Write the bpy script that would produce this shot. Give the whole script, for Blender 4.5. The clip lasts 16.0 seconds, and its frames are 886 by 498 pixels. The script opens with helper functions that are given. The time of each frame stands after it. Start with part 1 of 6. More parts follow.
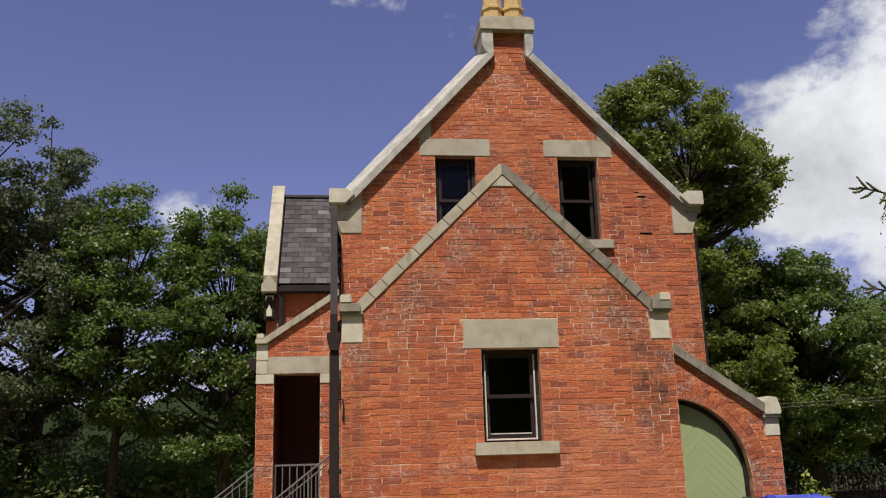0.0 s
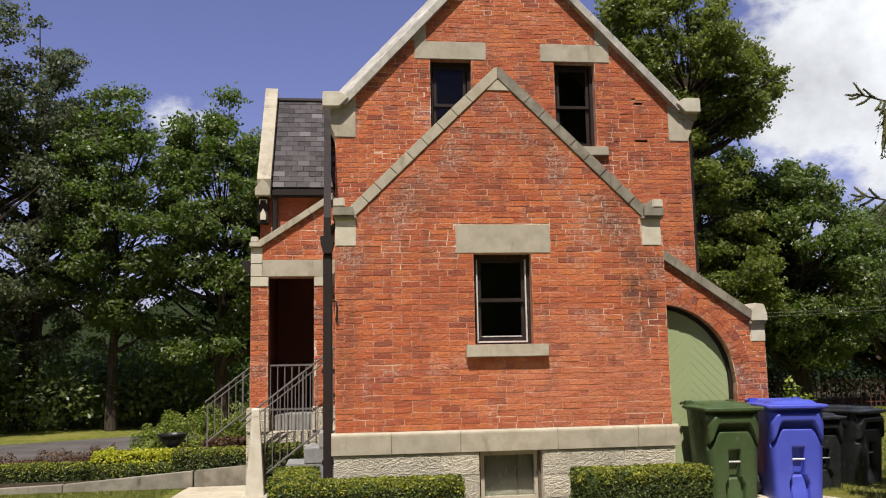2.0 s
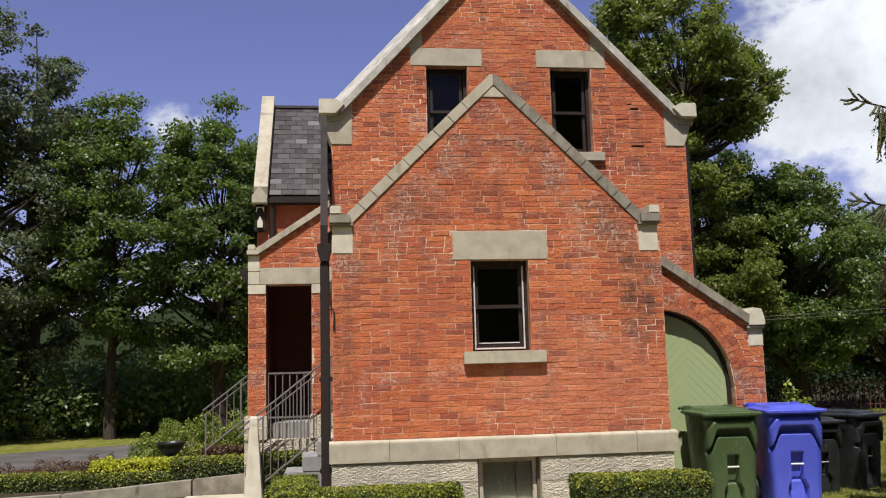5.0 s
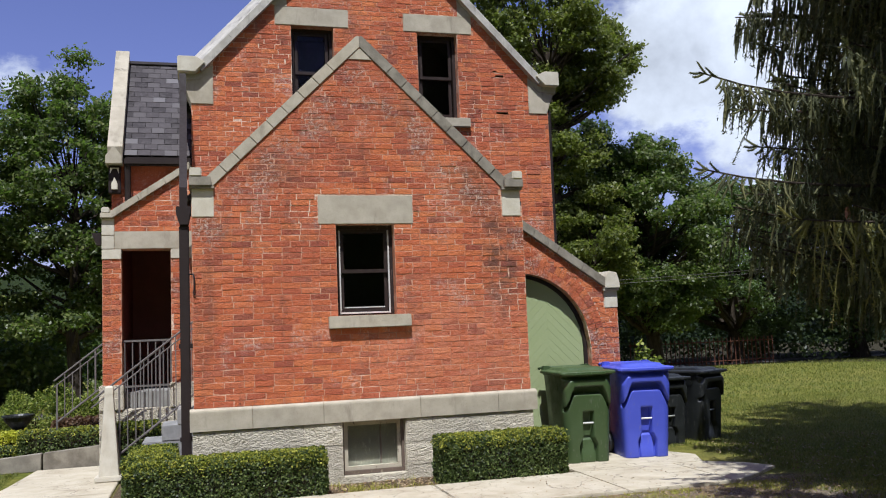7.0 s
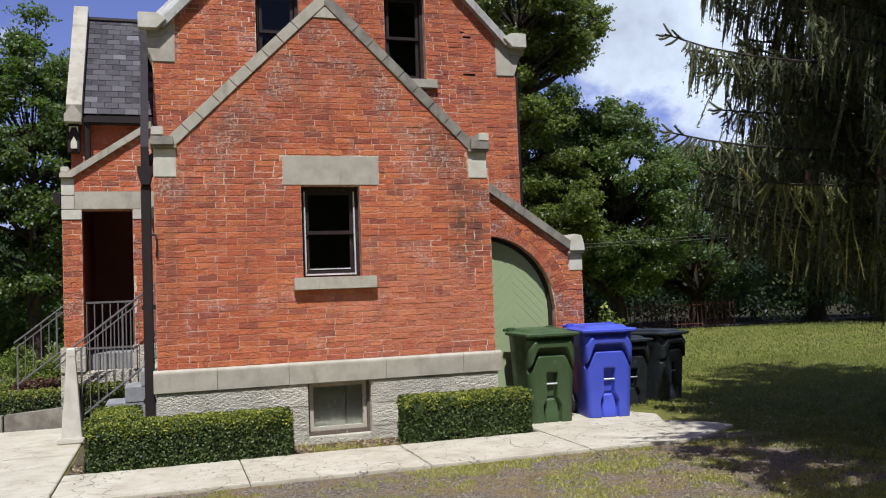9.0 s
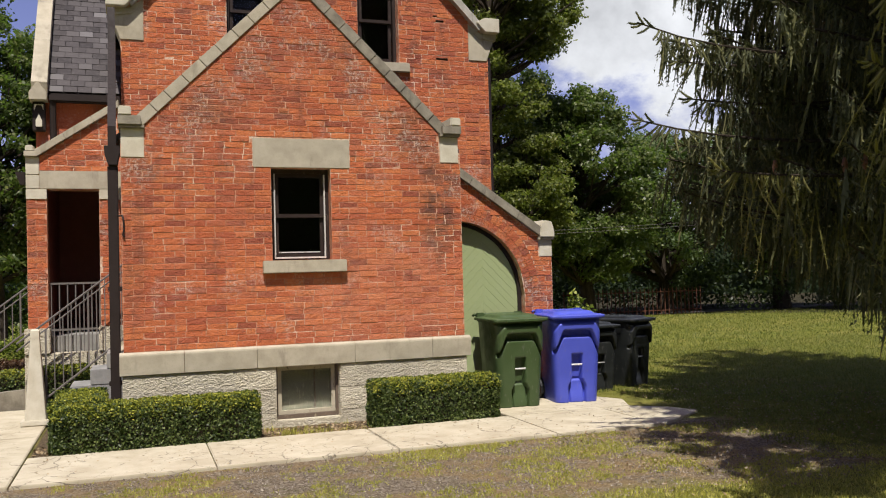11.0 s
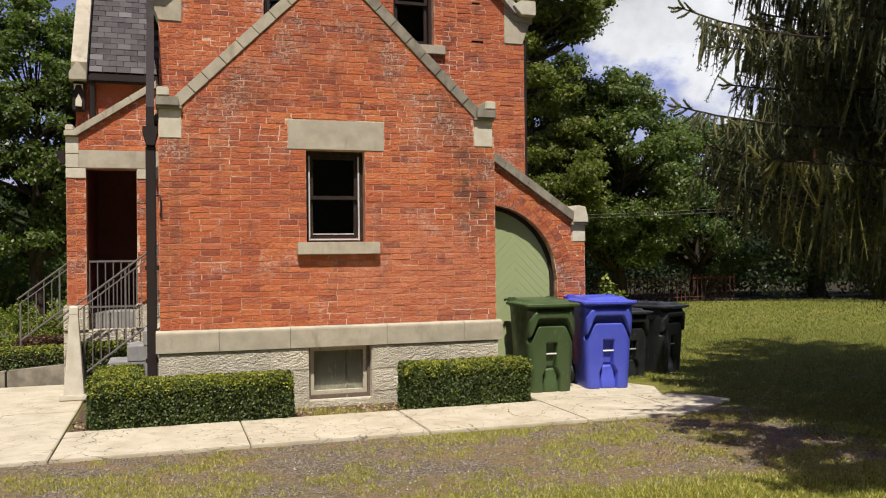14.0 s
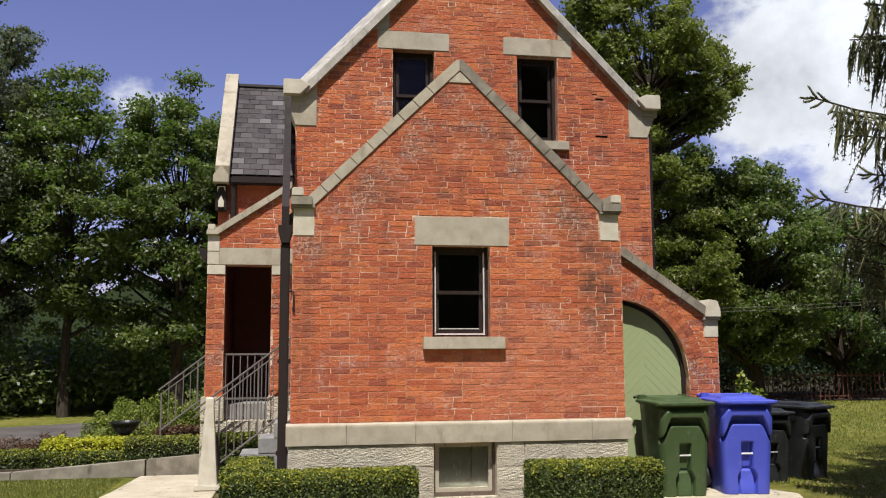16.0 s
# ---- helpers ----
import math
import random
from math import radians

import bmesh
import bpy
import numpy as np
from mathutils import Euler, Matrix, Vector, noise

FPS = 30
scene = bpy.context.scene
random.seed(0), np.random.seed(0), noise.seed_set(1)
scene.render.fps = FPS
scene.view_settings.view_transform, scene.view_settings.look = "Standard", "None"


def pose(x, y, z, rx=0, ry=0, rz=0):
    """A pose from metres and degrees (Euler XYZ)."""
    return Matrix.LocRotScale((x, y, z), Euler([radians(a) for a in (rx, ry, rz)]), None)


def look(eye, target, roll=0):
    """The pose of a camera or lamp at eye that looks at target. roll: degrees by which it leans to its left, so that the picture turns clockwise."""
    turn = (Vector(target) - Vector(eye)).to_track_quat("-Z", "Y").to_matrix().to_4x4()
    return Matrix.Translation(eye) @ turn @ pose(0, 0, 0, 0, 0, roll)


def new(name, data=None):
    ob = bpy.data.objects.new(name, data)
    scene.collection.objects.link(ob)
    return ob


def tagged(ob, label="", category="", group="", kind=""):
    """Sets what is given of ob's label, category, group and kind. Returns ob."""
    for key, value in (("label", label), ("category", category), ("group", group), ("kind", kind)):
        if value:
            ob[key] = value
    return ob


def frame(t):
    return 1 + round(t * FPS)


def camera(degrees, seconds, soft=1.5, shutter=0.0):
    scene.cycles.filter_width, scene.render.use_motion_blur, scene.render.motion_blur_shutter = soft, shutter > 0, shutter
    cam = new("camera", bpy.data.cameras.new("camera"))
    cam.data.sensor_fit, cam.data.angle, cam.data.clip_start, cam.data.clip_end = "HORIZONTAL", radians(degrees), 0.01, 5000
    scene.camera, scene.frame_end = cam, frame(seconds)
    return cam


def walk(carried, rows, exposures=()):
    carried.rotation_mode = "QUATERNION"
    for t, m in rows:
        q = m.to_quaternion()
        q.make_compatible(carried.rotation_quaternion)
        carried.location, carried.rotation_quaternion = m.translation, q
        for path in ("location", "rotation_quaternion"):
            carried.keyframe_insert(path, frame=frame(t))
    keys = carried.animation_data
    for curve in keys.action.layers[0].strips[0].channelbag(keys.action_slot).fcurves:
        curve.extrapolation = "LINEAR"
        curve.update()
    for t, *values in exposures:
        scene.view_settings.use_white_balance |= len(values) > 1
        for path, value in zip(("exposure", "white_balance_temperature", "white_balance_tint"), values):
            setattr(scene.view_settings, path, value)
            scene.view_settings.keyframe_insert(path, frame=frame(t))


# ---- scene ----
cam = camera(54.2, 16.0, 1.1)

PATH = [
    (0, (0.008, -9.856, 1.51), (0.24, -7.925, 1.977), -1.7),
    (0.5, (0.001, -9.849, 1.494), (0.238, -7.907, 1.908), -1.5),
    (1, (0.005, -9.866, 1.456), (0.244, -7.915, 1.824), -1.3),
    (1.5, (0.018, -9.87, 1.464), (0.257, -7.907, 1.763), -0.9),
    (2, (0.036, -9.872, 1.453), (0.277, -7.904, 1.714), -1.1),
    (2.5, (0.007, -9.857, 1.468), (0.258, -7.886, 1.696), -0.9),
    (3, (0.002, -9.86, 1.476), (0.225, -7.885, 1.694), -1.1),
    (3.2, (0.008, -9.867, 1.48), (0.212, -7.889, 1.696), -1.3),
    (5.3, (0.076, -9.877, 1.481), (0.343, -7.914, 1.755), -1.6),
    (5.5, (0.091, -9.88, 1.479), (0.419, -7.924, 1.737), -1.9),
    (6, (0.11, -9.884, 1.478), (0.551, -7.947, 1.704), -1.9),
    (6.5, (0.115, -9.888, 1.474), (0.612, -7.961, 1.672), -2.2),
    (7, (0.101, -9.879, 1.468), (0.639, -7.961, 1.65), -2.3),
    (7.5, (0.124, -9.894, 1.463), (0.698, -7.985, 1.625), -1.9),
    (8, (0.122, -9.882, 1.453), (0.73, -7.982, 1.591), -2.2),
    (8.5, (0.121, -9.877, 1.449), (0.729, -7.975, 1.565), -2.1),
    (9, (0.118, -9.873, 1.44), (0.727, -7.97, 1.537), -2.2),
    (11.5, (0.125, -9.879, 1.442), (0.809, -8.0, 1.492), -1.3),
    (12, (0.138, -9.883, 1.442), (0.822, -8.004, 1.481), -1.0),
    (12.5, (0.125, -9.882, 1.448), (0.809, -8.003, 1.476), -1.1),
    (13, (0.117, -9.867, 1.462), (0.796, -7.986, 1.482), -0.9),
    (13.5, (0.129, -9.875, 1.444), (0.789, -7.987, 1.47), -0.9),
    (14, (0.093, -9.873, 1.463), (0.698, -7.967, 1.482), -0.7),
    (14.5, (0.087, -9.854, 1.482), (0.601, -7.924, 1.582), -0.3),
    (15, (0.057, -9.858, 1.47), (0.473, -7.913, 1.68), -0.1),
    (15.5, (0.086, -9.875, 1.468), (0.444, -7.921, 1.698), 0.1),
    (16, (0.078, -9.874, 1.486), (0.405, -7.915, 1.721), -0.3),
]
walk(cam, [(t, look(eye, target, roll)) for t, eye, target, roll in PATH],
     [(0.0, 0.08, 6500, 10), (0.8, 0.16, 6500, 10), (1.6, 0.28, 6500, 10), (3.2, 0.30, 6500, 10), (5.5, 0.28, 6150, 10), (7.0, 0.24, 5700, 10),
      (8.0, 0.20, 5550, 10), (9.2, 0.20, 5550, 10), (11.3, 0.26, 6550, 10), (14.3, 0.28, 6550, 10), (15.0, 0.28, 6350, 10), (16.0, 0.28, 6300, 10)])

# ---- world and sun ----
SUN = Vector((-0.27, -1.0, 2.0)).normalized()
world = bpy.data.worlds.new("sky")
scene.world = world
world.use_nodes = True
wn, wl = world.node_tree.nodes, world.node_tree.links
wn.clear()
w_out, w_bg = wn.new("ShaderNodeOutputWorld"), wn.new("ShaderNodeBackground")
sky = wn.new("ShaderNodeTexSky")
sky.sky_type, sky.sun_disc = "NISHITA", False
sky.sun_elevation = math.asin(SUN.z)
sky.sun_rotation = math.atan2(SUN.x, SUN.y)
sky.air_density, sky.dust_density, sky.ozone_density = 1.0, 0.6, 2.5
SKY_STRENGTH = 0.076
w_bg.inputs["Strength"].default_value = SKY_STRENGTH
w_co = wn.new("ShaderNodeTexCoord")


def w_math(op, a, b=None, c=None):
    n = wn.new("ShaderNodeMath")
    n.operation = op
    for i, v in enumerate((a, b, c)):
        if v is None:
            continue
        if isinstance(v, (int, float)):
            n.inputs[i].default_value = v
        else:
            wl.new(v, n.inputs[i])
    return n.outputs[0]


def sky_dir(az, el):
    az, el = radians(az), radians(el)
    return Vector((math.sin(az) * math.cos(el), math.cos(az) * math.cos(el), math.sin(el)))


def w_noise(scale, detail, rough, stretch=(1, 1, 1)):
    mp = wn.new("ShaderNodeMapping")
    mp.inputs["Scale"].default_value = stretch
    wl.new(w_co.outputs["Generated"], mp.inputs["Vector"])
    n = wn.new("ShaderNodeTexNoise")
    n.inputs["Scale"].default_value, n.inputs["Detail"].default_value, n.inputs["Roughness"].default_value = scale, detail, rough
    wl.new(mp.outputs[0], n.inputs["Vector"])
    return n.outputs["Fac"]


# cumulus banks: azimuth right of the house, elevation, radius (degrees), weight
CLOUDS = [(39, 16.5, 7.6, 1.0), (31.5, 17.0, 5.2, 0.95), (45, 17.5, 8, 1.0), (53, 14, 9, 0.9), (36.5, 9.3, 2.6, 0.55), (33, 9.5, 2.5, 0.35), (-10.9, 15.6, 1.5, 0.36),
          (-8.4, 16.0, 1.0, 0.22), (1.8, 30.0, 1.8, 0.24), (8.5, 26.5, 1.6, 0.18), (80, 20, 14, 0.8), (-60, 18, 12, 0.7), (150, 24, 16, 0.8), (-130, 20, 14, 0.8)]
mass = None
for az, el, rad, wt in CLOUDS:
    dot = wn.new("ShaderNodeVectorMath")
    dot.operation = "DOT_PRODUCT"
    wl.new(w_co.outputs["Generated"], dot.inputs[0])
    dot.inputs[1].default_value = sky_dir(az, el)
    # 1 at the middle of the bank, 0 at its rim
    m = w_math("DIVIDE", w_math("SUBTRACT", dot.outputs["Value"], math.cos(radians(rad * 1.45))), 1 - math.cos(radians(rad * 1.45)))
    m = w_math("MULTIPLY", w_math("MAXIMUM", m, 0.0), wt)
    mass = m if mass is None else w_math("MAXIMUM", mass, m)
puffs = w_noise(13.0, 9.0, 0.60, (1, 1, 1.6))
fine = w_noise(6.0, 6.0, 0.6)
cover = w_math("ADD", mass, w_math("MULTIPLY", w_math("SUBTRACT", puffs, 0.5), 1.9))
cover = w_math("SUBTRACT", cover, w_math("MULTIPLY", w_math("LESS_THAN", mass, 0.001), 2.0))
ramp = wn.new("ShaderNodeMapRange")
ramp.interpolation_type = "SMOOTHSTEP"
ramp.inputs["From Min"].default_value, ramp.inputs["From Max"].default_value = 0.10, 0.62
wl.new(cover, ramp.inputs["Value"])
shade = wn.new("ShaderNodeMapRange")
shade.inputs["From Min"].default_value, shade.inputs["From Max"].default_value = 0.35, 0.62
shade.inputs["To Min"].default_value, shade.inputs["To Max"].default_value = 0.60, 1.0
wl.new(fine, shade.inputs["Value"])
cl = wn.new("ShaderNodeMix")
cl.data_type = "RGBA"
CLOUD_LIGHT = 12.0
cl.inputs["A"].default_value = (0, 0, 0, 1)
cl.inputs["B"].default_value = (0.96 * CLOUD_LIGHT, 0.98 * CLOUD_LIGHT, 1.0 * CLOUD_LIGHT, 1)
wl.new(shade.outputs[0], cl.inputs["Factor"])
mx = wn.new("ShaderNodeMix")
mx.data_type = "RGBA"
wl.new(w_math("MULTIPLY", ramp.outputs[0], 0.93), mx.inputs["Factor"])
tone = wn.new("ShaderNodeMix")
tone.data_type, tone.blend_type = "RGBA", "MULTIPLY"
tone.inputs["Factor"].default_value = 1.0
tone.inputs["B"].default_value = (1.30, 0.98, 1.28, 1)
wl.new(sky.outputs[0], tone.inputs["A"])
wl.new(tone.outputs["Result"], mx.inputs["A"])
wl.new(cl.outputs["Result"], mx.inputs["B"])
wl.new(mx.outputs["Result"], w_bg.inputs["Color"])
wl.new(w_bg.outputs[0], w_out.inputs[0])

sun_data = bpy.data.lights.new("sun", "SUN")
sun_data.energy, sun_data.angle, sun_data.color = 5.0, radians(0.55), (1.0, 0.945, 0.86)
sun_ob = new("sun", sun_data)
sun_ob.matrix_world = look(SUN * 60, (0, 0, 0))

# ---- materials ----


class Mat:
    """A small builder of node materials."""

    def __init__(self, name, rough=0.8, metal=0.0, spec=0.3):
        self.m = bpy.data.materials.new(name)
        self.m.use_nodes = True
        self.n, self.l = self.m.node_tree.nodes, self.m.node_tree.links
        self.b = self.n["Principled BSDF"]
        self.b.inputs["Roughness"].default_value = rough
        self.b.inputs["Metallic"].default_value = metal
        self.b.inputs["Specular IOR Level"].default_value = spec
        self.geo = self.n.new("ShaderNodeNewGeometry")
        self.info = self.n.new("ShaderNodeObjectInfo")

    def put(self, socket, v):
        if isinstance(v, (int, float)):
            socket.default_value = v
        elif isinstance(v, tuple):
            socket.default_value = (*v, 1) if len(v) == 3 and socket.type == "RGBA" else v
        else:
            self.l.new(v, socket)

    def math(self, op, *vals, clamp=False):
        n = self.n.new("ShaderNodeMath")
        n.operation, n.use_clamp = op, clamp
        for i, v in enumerate(vals):
            self.put(n.inputs[i], v)
        return n.outputs[0]

    def rnd(self):
        """A random number for each piece, whether an object of its own or an island."""
        return self.math("FRACT", self.math("ADD", self.info.outputs["Random"], self.geo.outputs["Random Per Island"]))

    def noise(self, scale, detail=3.0, rough=0.55, stretch=None, w=None):
        n = self.n.new("ShaderNodeTexNoise")
        n.inputs["Scale"].default_value, n.inputs["Detail"].default_value, n.inputs["Roughness"].default_value = scale, detail, rough
        v = self.geo.outputs["Position"]
        if stretch:
            mp = self.n.new("ShaderNodeMapping")
            mp.inputs["Scale"].default_value = stretch
            self.l.new(v, mp.inputs["Vector"])
            v = mp.outputs[0]
        self.l.new(v, n.inputs["Vector"])
        return n.outputs["Fac"]

    def voronoi(self, scale, feature="F1", stretch=None):
        n = self.n.new("ShaderNodeTexVoronoi")
        n.feature = feature
        n.inputs["Scale"].default_value = scale
        v = self.geo.outputs["Position"]
        if stretch:
            mp = self.n.new("ShaderNodeMapping")
            mp.inputs["Scale"].default_value = stretch
            self.l.new(v, mp.inputs["Vector"])
            v = mp.outputs[0]
        self.l.new(v, n.inputs["Vector"])
        return n.outputs["Distance"]

    def span(self, v, a, b, lo=0.0, hi=1.0):
        n = self.n.new("ShaderNodeMapRange")
        n.interpolation_type = "SMOOTHSTEP"
        for s, x in zip(("Value", "From Min", "From Max", "To Min", "To Max"), (v, a, b, lo, hi)):
            self.put(n.inputs[s], x)
        return n.outputs[0]

    def mix(self, f, a, b, how="MIX"):
        n = self.n.new("ShaderNodeMix")
        n.data_type, n.blend_type = "RGBA", how
        for s, x in zip(("Factor", "A", "B"), (f, a, b)):
            self.put(n.inputs[s], x)
        return n.outputs["Result"]

    def ramp(self, f, *stops):
        n = self.n.new("ShaderNodeValToRGB")
        while len(n.color_ramp.elements) < len(stops):
            n.color_ramp.elements.new(0.5)
        for e, (p, c) in zip(n.color_ramp.elements, stops):
            e.position, e.color = p, (*c, 1)
        self.put(n.inputs["Fac"], f)
        return n.outputs["Color"]

    def axis(self, i):
        n = self.n.new("ShaderNodeSeparateXYZ")
        self.l.new(self.geo.outputs["Position"], n.inputs[0])
        return n.outputs[i]

    def colour(self, c):
        self.put(self.b.inputs["Base Color"], c)
        return self

    def rough(self, v):
        self.put(self.b.inputs["Roughness"], v)
        return self

    def bump(self, h, strength=0.4, dist=0.01):
        n = self.n.new("ShaderNodeBump")
        n.inputs["Strength"].default_value, n.inputs["Distance"].default_value = strength, dist
        self.put(n.inputs["Height"], h)
        self.l.new(n.outputs[0], self.b.inputs["Normal"])
        return self

    def leafy(self, amount=0.35, tint=(0.25, 0.42, 0.05)):
        """Light that passes through a leaf."""
        t = self.n.new("ShaderNodeBsdfTranslucent")
        t.inputs["Color"].default_value = (*tint, 1)
        s = self.n.new("ShaderNodeMixShader")
        s.inputs[0].default_value = amount
        self.l.new(self.b.outputs[0], s.inputs[1])
        self.l.new(t.outputs[0], s.inputs[2])
        self.l.new(s.outputs[0], self.n["Material Output"].inputs["Surface"])
        return self


def make_brick():
    m = Mat("red_brick", 0.9, spec=0.15)
    r = m.rnd()
    base = m.ramp(r, (0.0, (0.24, 0.066, 0.046)), (0.08, (0.40, 0.104, 0.053)), (0.30, (0.49, 0.128, 0.056)), (0.55, (0.55, 0.156, 0.062)), (0.80, (0.61, 0.198, 0.074)), (0.94, (0.50, 0.152, 0.076)), (1.0, (0.25, 0.086, 0.06)))
    # fired skin: lighter grit, dark scorch marks and worn pale patches
    base = m.mix(m.span(m.noise(60, 4, 0.65), 0.35, 0.75), base, m.mix(0.4, base, (0.58, 0.20, 0.085)))
    base = m.mix(m.span(m.noise(17, 5, 0.72), 0.46, 0.72, 0, 0.5), base, (0.27, 0.075, 0.048))
    base = m.mix(m.span(m.noise(34, 5, 0.75), 0.55, 0.70, 0, 0.60), base, (0.56, 0.33, 0.25))
    broad = m.span(m.noise(0.55, 3, 0.55), 0.38, 0.64)
    base = m.mix(m.math("MULTIPLY", broad, 0.24), base, (0.30, 0.072, 0.045))
    # lime bloom in patches, and soot in others
    bloom = m.math("MULTIPLY", m.span(m.noise(1.9, 5, 0.66), 0.54, 0.68), m.span(m.noise(26, 5, 0.78), 0.44, 0.58))
    base = m.mix(m.math("MULTIPLY", bloom, 0.62), base, (0.62, 0.48, 0.40))
    soot = m.math("MULTIPLY", m.span(m.noise(2.0, 4, 0.6, (1.7, 1, 0.5)), 0.51, 0.68), m.span(m.noise(11, 5, 0.7), 0.36, 0.60))
    base = m.mix(m.math("MULTIPLY", soot, 0.55), base, (0.14, 0.07, 0.055))
    px, pz = m.axis(0), m.axis(2)
    for cx, cz, rx, rz, k in ((3.58, 2.3, 0.26, 0.8, 0.85), (3.25, 3.15, 0.32, 0.38, 0.7), (2.35, 4.05, 0.5, 0.3, 0.35), (0.95, 3.35, 0.45, 0.25, 0.6), (0.12, 1.7, 0.16, 0.9, 0.5)):
        dx, dz = m.math("DIVIDE", m.math("SUBTRACT", px, cx), rx), m.math("DIVIDE", m.math("SUBTRACT", pz, cz), rz)
        rr = m.math("ADD", m.math("MULTIPLY", dx, dx), m.math("MULTIPLY", dz, dz))
        near = m.math("MULTIPLY", m.span(rr, 0.0, 1.3, 1.0, 0.0), m.span(m.noise(7, 5, 0.7), 0.34, 0.62))
        base = m.mix(m.math("MULTIPLY", near, k), base, (0.11, 0.065, 0.05))
    # washed, paler brick low on the wing
    dx, dz = m.math("DIVIDE", m.math("SUBTRACT", px, 3.0), 1.3), m.math("DIVIDE", m.math("SUBTRACT", pz, 1.15), 0.8)
    rr = m.math("ADD", m.math("MULTIPLY", dx, dx), m.math("MULTIPLY", dz, dz))
    base = m.mix(m.math("MULTIPLY", m.span(rr, 0.1, 1.4, 0.28, 0.0), m.span(m.noise(8, 4, 0.7), 0.30, 0.60)), base, (0.66, 0.30, 0.19))
    # weather stains in a band under the copings of the wing: a dark run with lime specks
    band = m.math("ADD", pz, m.math("ABSOLUTE", m.math("SUBTRACT", px, 1.93)))
    stain = m.math("MULTIPLY", m.span(m.math("ABSOLUTE", m.math("SUBTRACT", band, 4.42)), 0.05, 0.50, 1.0, 0.0), m.span(m.noise(3.2, 5, 0.72), 0.44, 0.58))
    base = m.mix(m.math("MULTIPLY", stain, 0.50), base, (0.17, 0.07, 0.052))
    specks = m.math("MULTIPLY", stain, m.span(m.noise(22, 5, 0.8), 0.48, 0.58))
    base = m.mix(m.math("MULTIPLY", specks, 0.6), base, (0.62, 0.50, 0.41))
    m.colour(base).rough(m.span(m.noise(40), 0.3, 0.7, 0.82, 0.96))
    return m.bump(m.math("ADD", m.noise(130, 4, 0.7), m.math("MULTIPLY", m.noise(28, 4, 0.65), 2.4)), 0.8, 0.009).m


def make_mortar():
    m = Mat("lime_mortar", 0.95, spec=0.1)
    c = m.mix(m.span(m.noise(3, 4), 0.35, 0.7), (0.44, 0.20, 0.12), (0.62, 0.38, 0.26))
    c = m.mix(m.span(m.noise(0.9, 4, 0.6), 0.50, 0.66), c, (0.72, 0.57, 0.43))
    c = m.mix(m.span(m.noise(14, 5, 0.75), 0.44, 0.60, 0, 0.8), c, (0.42, 0.15, 0.08))
    return m.colour(c).bump(m.noise(160, 4), 0.5, 0.004).m


def make_stone(name, a, b, stain=(0.16, 0.15, 0.13), rock=0.0, amount=0.5):
    m = Mat(name, 0.88, spec=0.2)
    c = m.mix(m.span(m.noise(5, 5, 0.6), 0.3, 0.72), a, b)
    c = m.mix(m.span(m.rnd(), 0.0, 1.0, 0.0, 0.25), c, (0.36, 0.33, 0.27))
    streak = m.math("MULTIPLY", m.span(m.noise(7, 4, 0.65, (1, 1, 0.22)), 0.52, 0.75), m.span(m.noise(2.1, 2), 0.4, 0.65))
    c = m.mix(m.math("MULTIPLY", streak, amount), c, stain)
    c = m.mix(m.math("MULTIPLY", m.span(m.noise(90, 3, 0.7), 0.55, 0.7), 0.25), c, stain)
    m.colour(c)
    if rock:
        h = m.math("ADD", m.math("MULTIPLY", m.noise(30, 6, 0.75), 2.4), m.voronoi(48, "F1", (1, 1, 1.7)))
        return m.bump(h, 1.0, rock).m
    return m.bump(m.math("ADD", m.noise(120, 4, 0.7), m.noise(14, 4)), 0.35, 0.006).m


def make_paint(name, c, rough=0.45, wear=None, spec=0.4):
    m = Mat(name, rough, spec=spec)
    base = m.mix(m.span(m.noise(6, 4), 0.3, 0.7, 0.0, 0.5), c, tuple(x * 0.72 for x in c))
    if wear:
        base = m.mix(m.math("MULTIPLY", m.span(m.noise(26, 5, 0.7, (1, 1, 0.35)), 0.57, 0.66), 0.85), base, wear)
    return m.colour(base).rough(m.span(m.noise(18), 0.3, 0.7, rough * 0.85, min(1, rough * 1.25))).bump(m.noise(70, 3), 0.12, 0.003).m


def make_plastic(name, c, rough=0.42):
    m = Mat(name, rough, spec=0.45)
    base = m.mix(m.span(m.noise(4, 4), 0.35, 0.7, 0, 0.35), c, tuple(min(1, x * 1.25 + 0.012) for x in c))
    base = m.mix(m.math("MULTIPLY", m.span(m.noise(30, 4, 0.7, (1, 1, 0.3)), 0.58, 0.72), 0.3), base, (0.20, 0.19, 0.17))
    return m.colour(base).rough(m.span(m.noise(9, 3), 0.3, 0.7, rough * 0.85, rough * 1.3)).bump(m.noise(300, 2), 0.15, 0.002).m


def make_leaf(name, dark, mid, light, thru=0.3, tint=(0.20, 0.34, 0.04), rough=0.5, spec=0.35, patch=0.6):
    m = Mat(name, rough, spec=spec)
    r = m.geo.outputs["Random Per Island"]
    c = m.ramp(r, (0.0, dark), (0.6, mid), (1.0, light))
    c = m.mix(m.span(m.noise(patch, 3), 0.42, 0.7, 0.0, 0.4), c, m.mix(r, mid, light))
    m.colour(c)
    return m.leafy(thru, tint).m


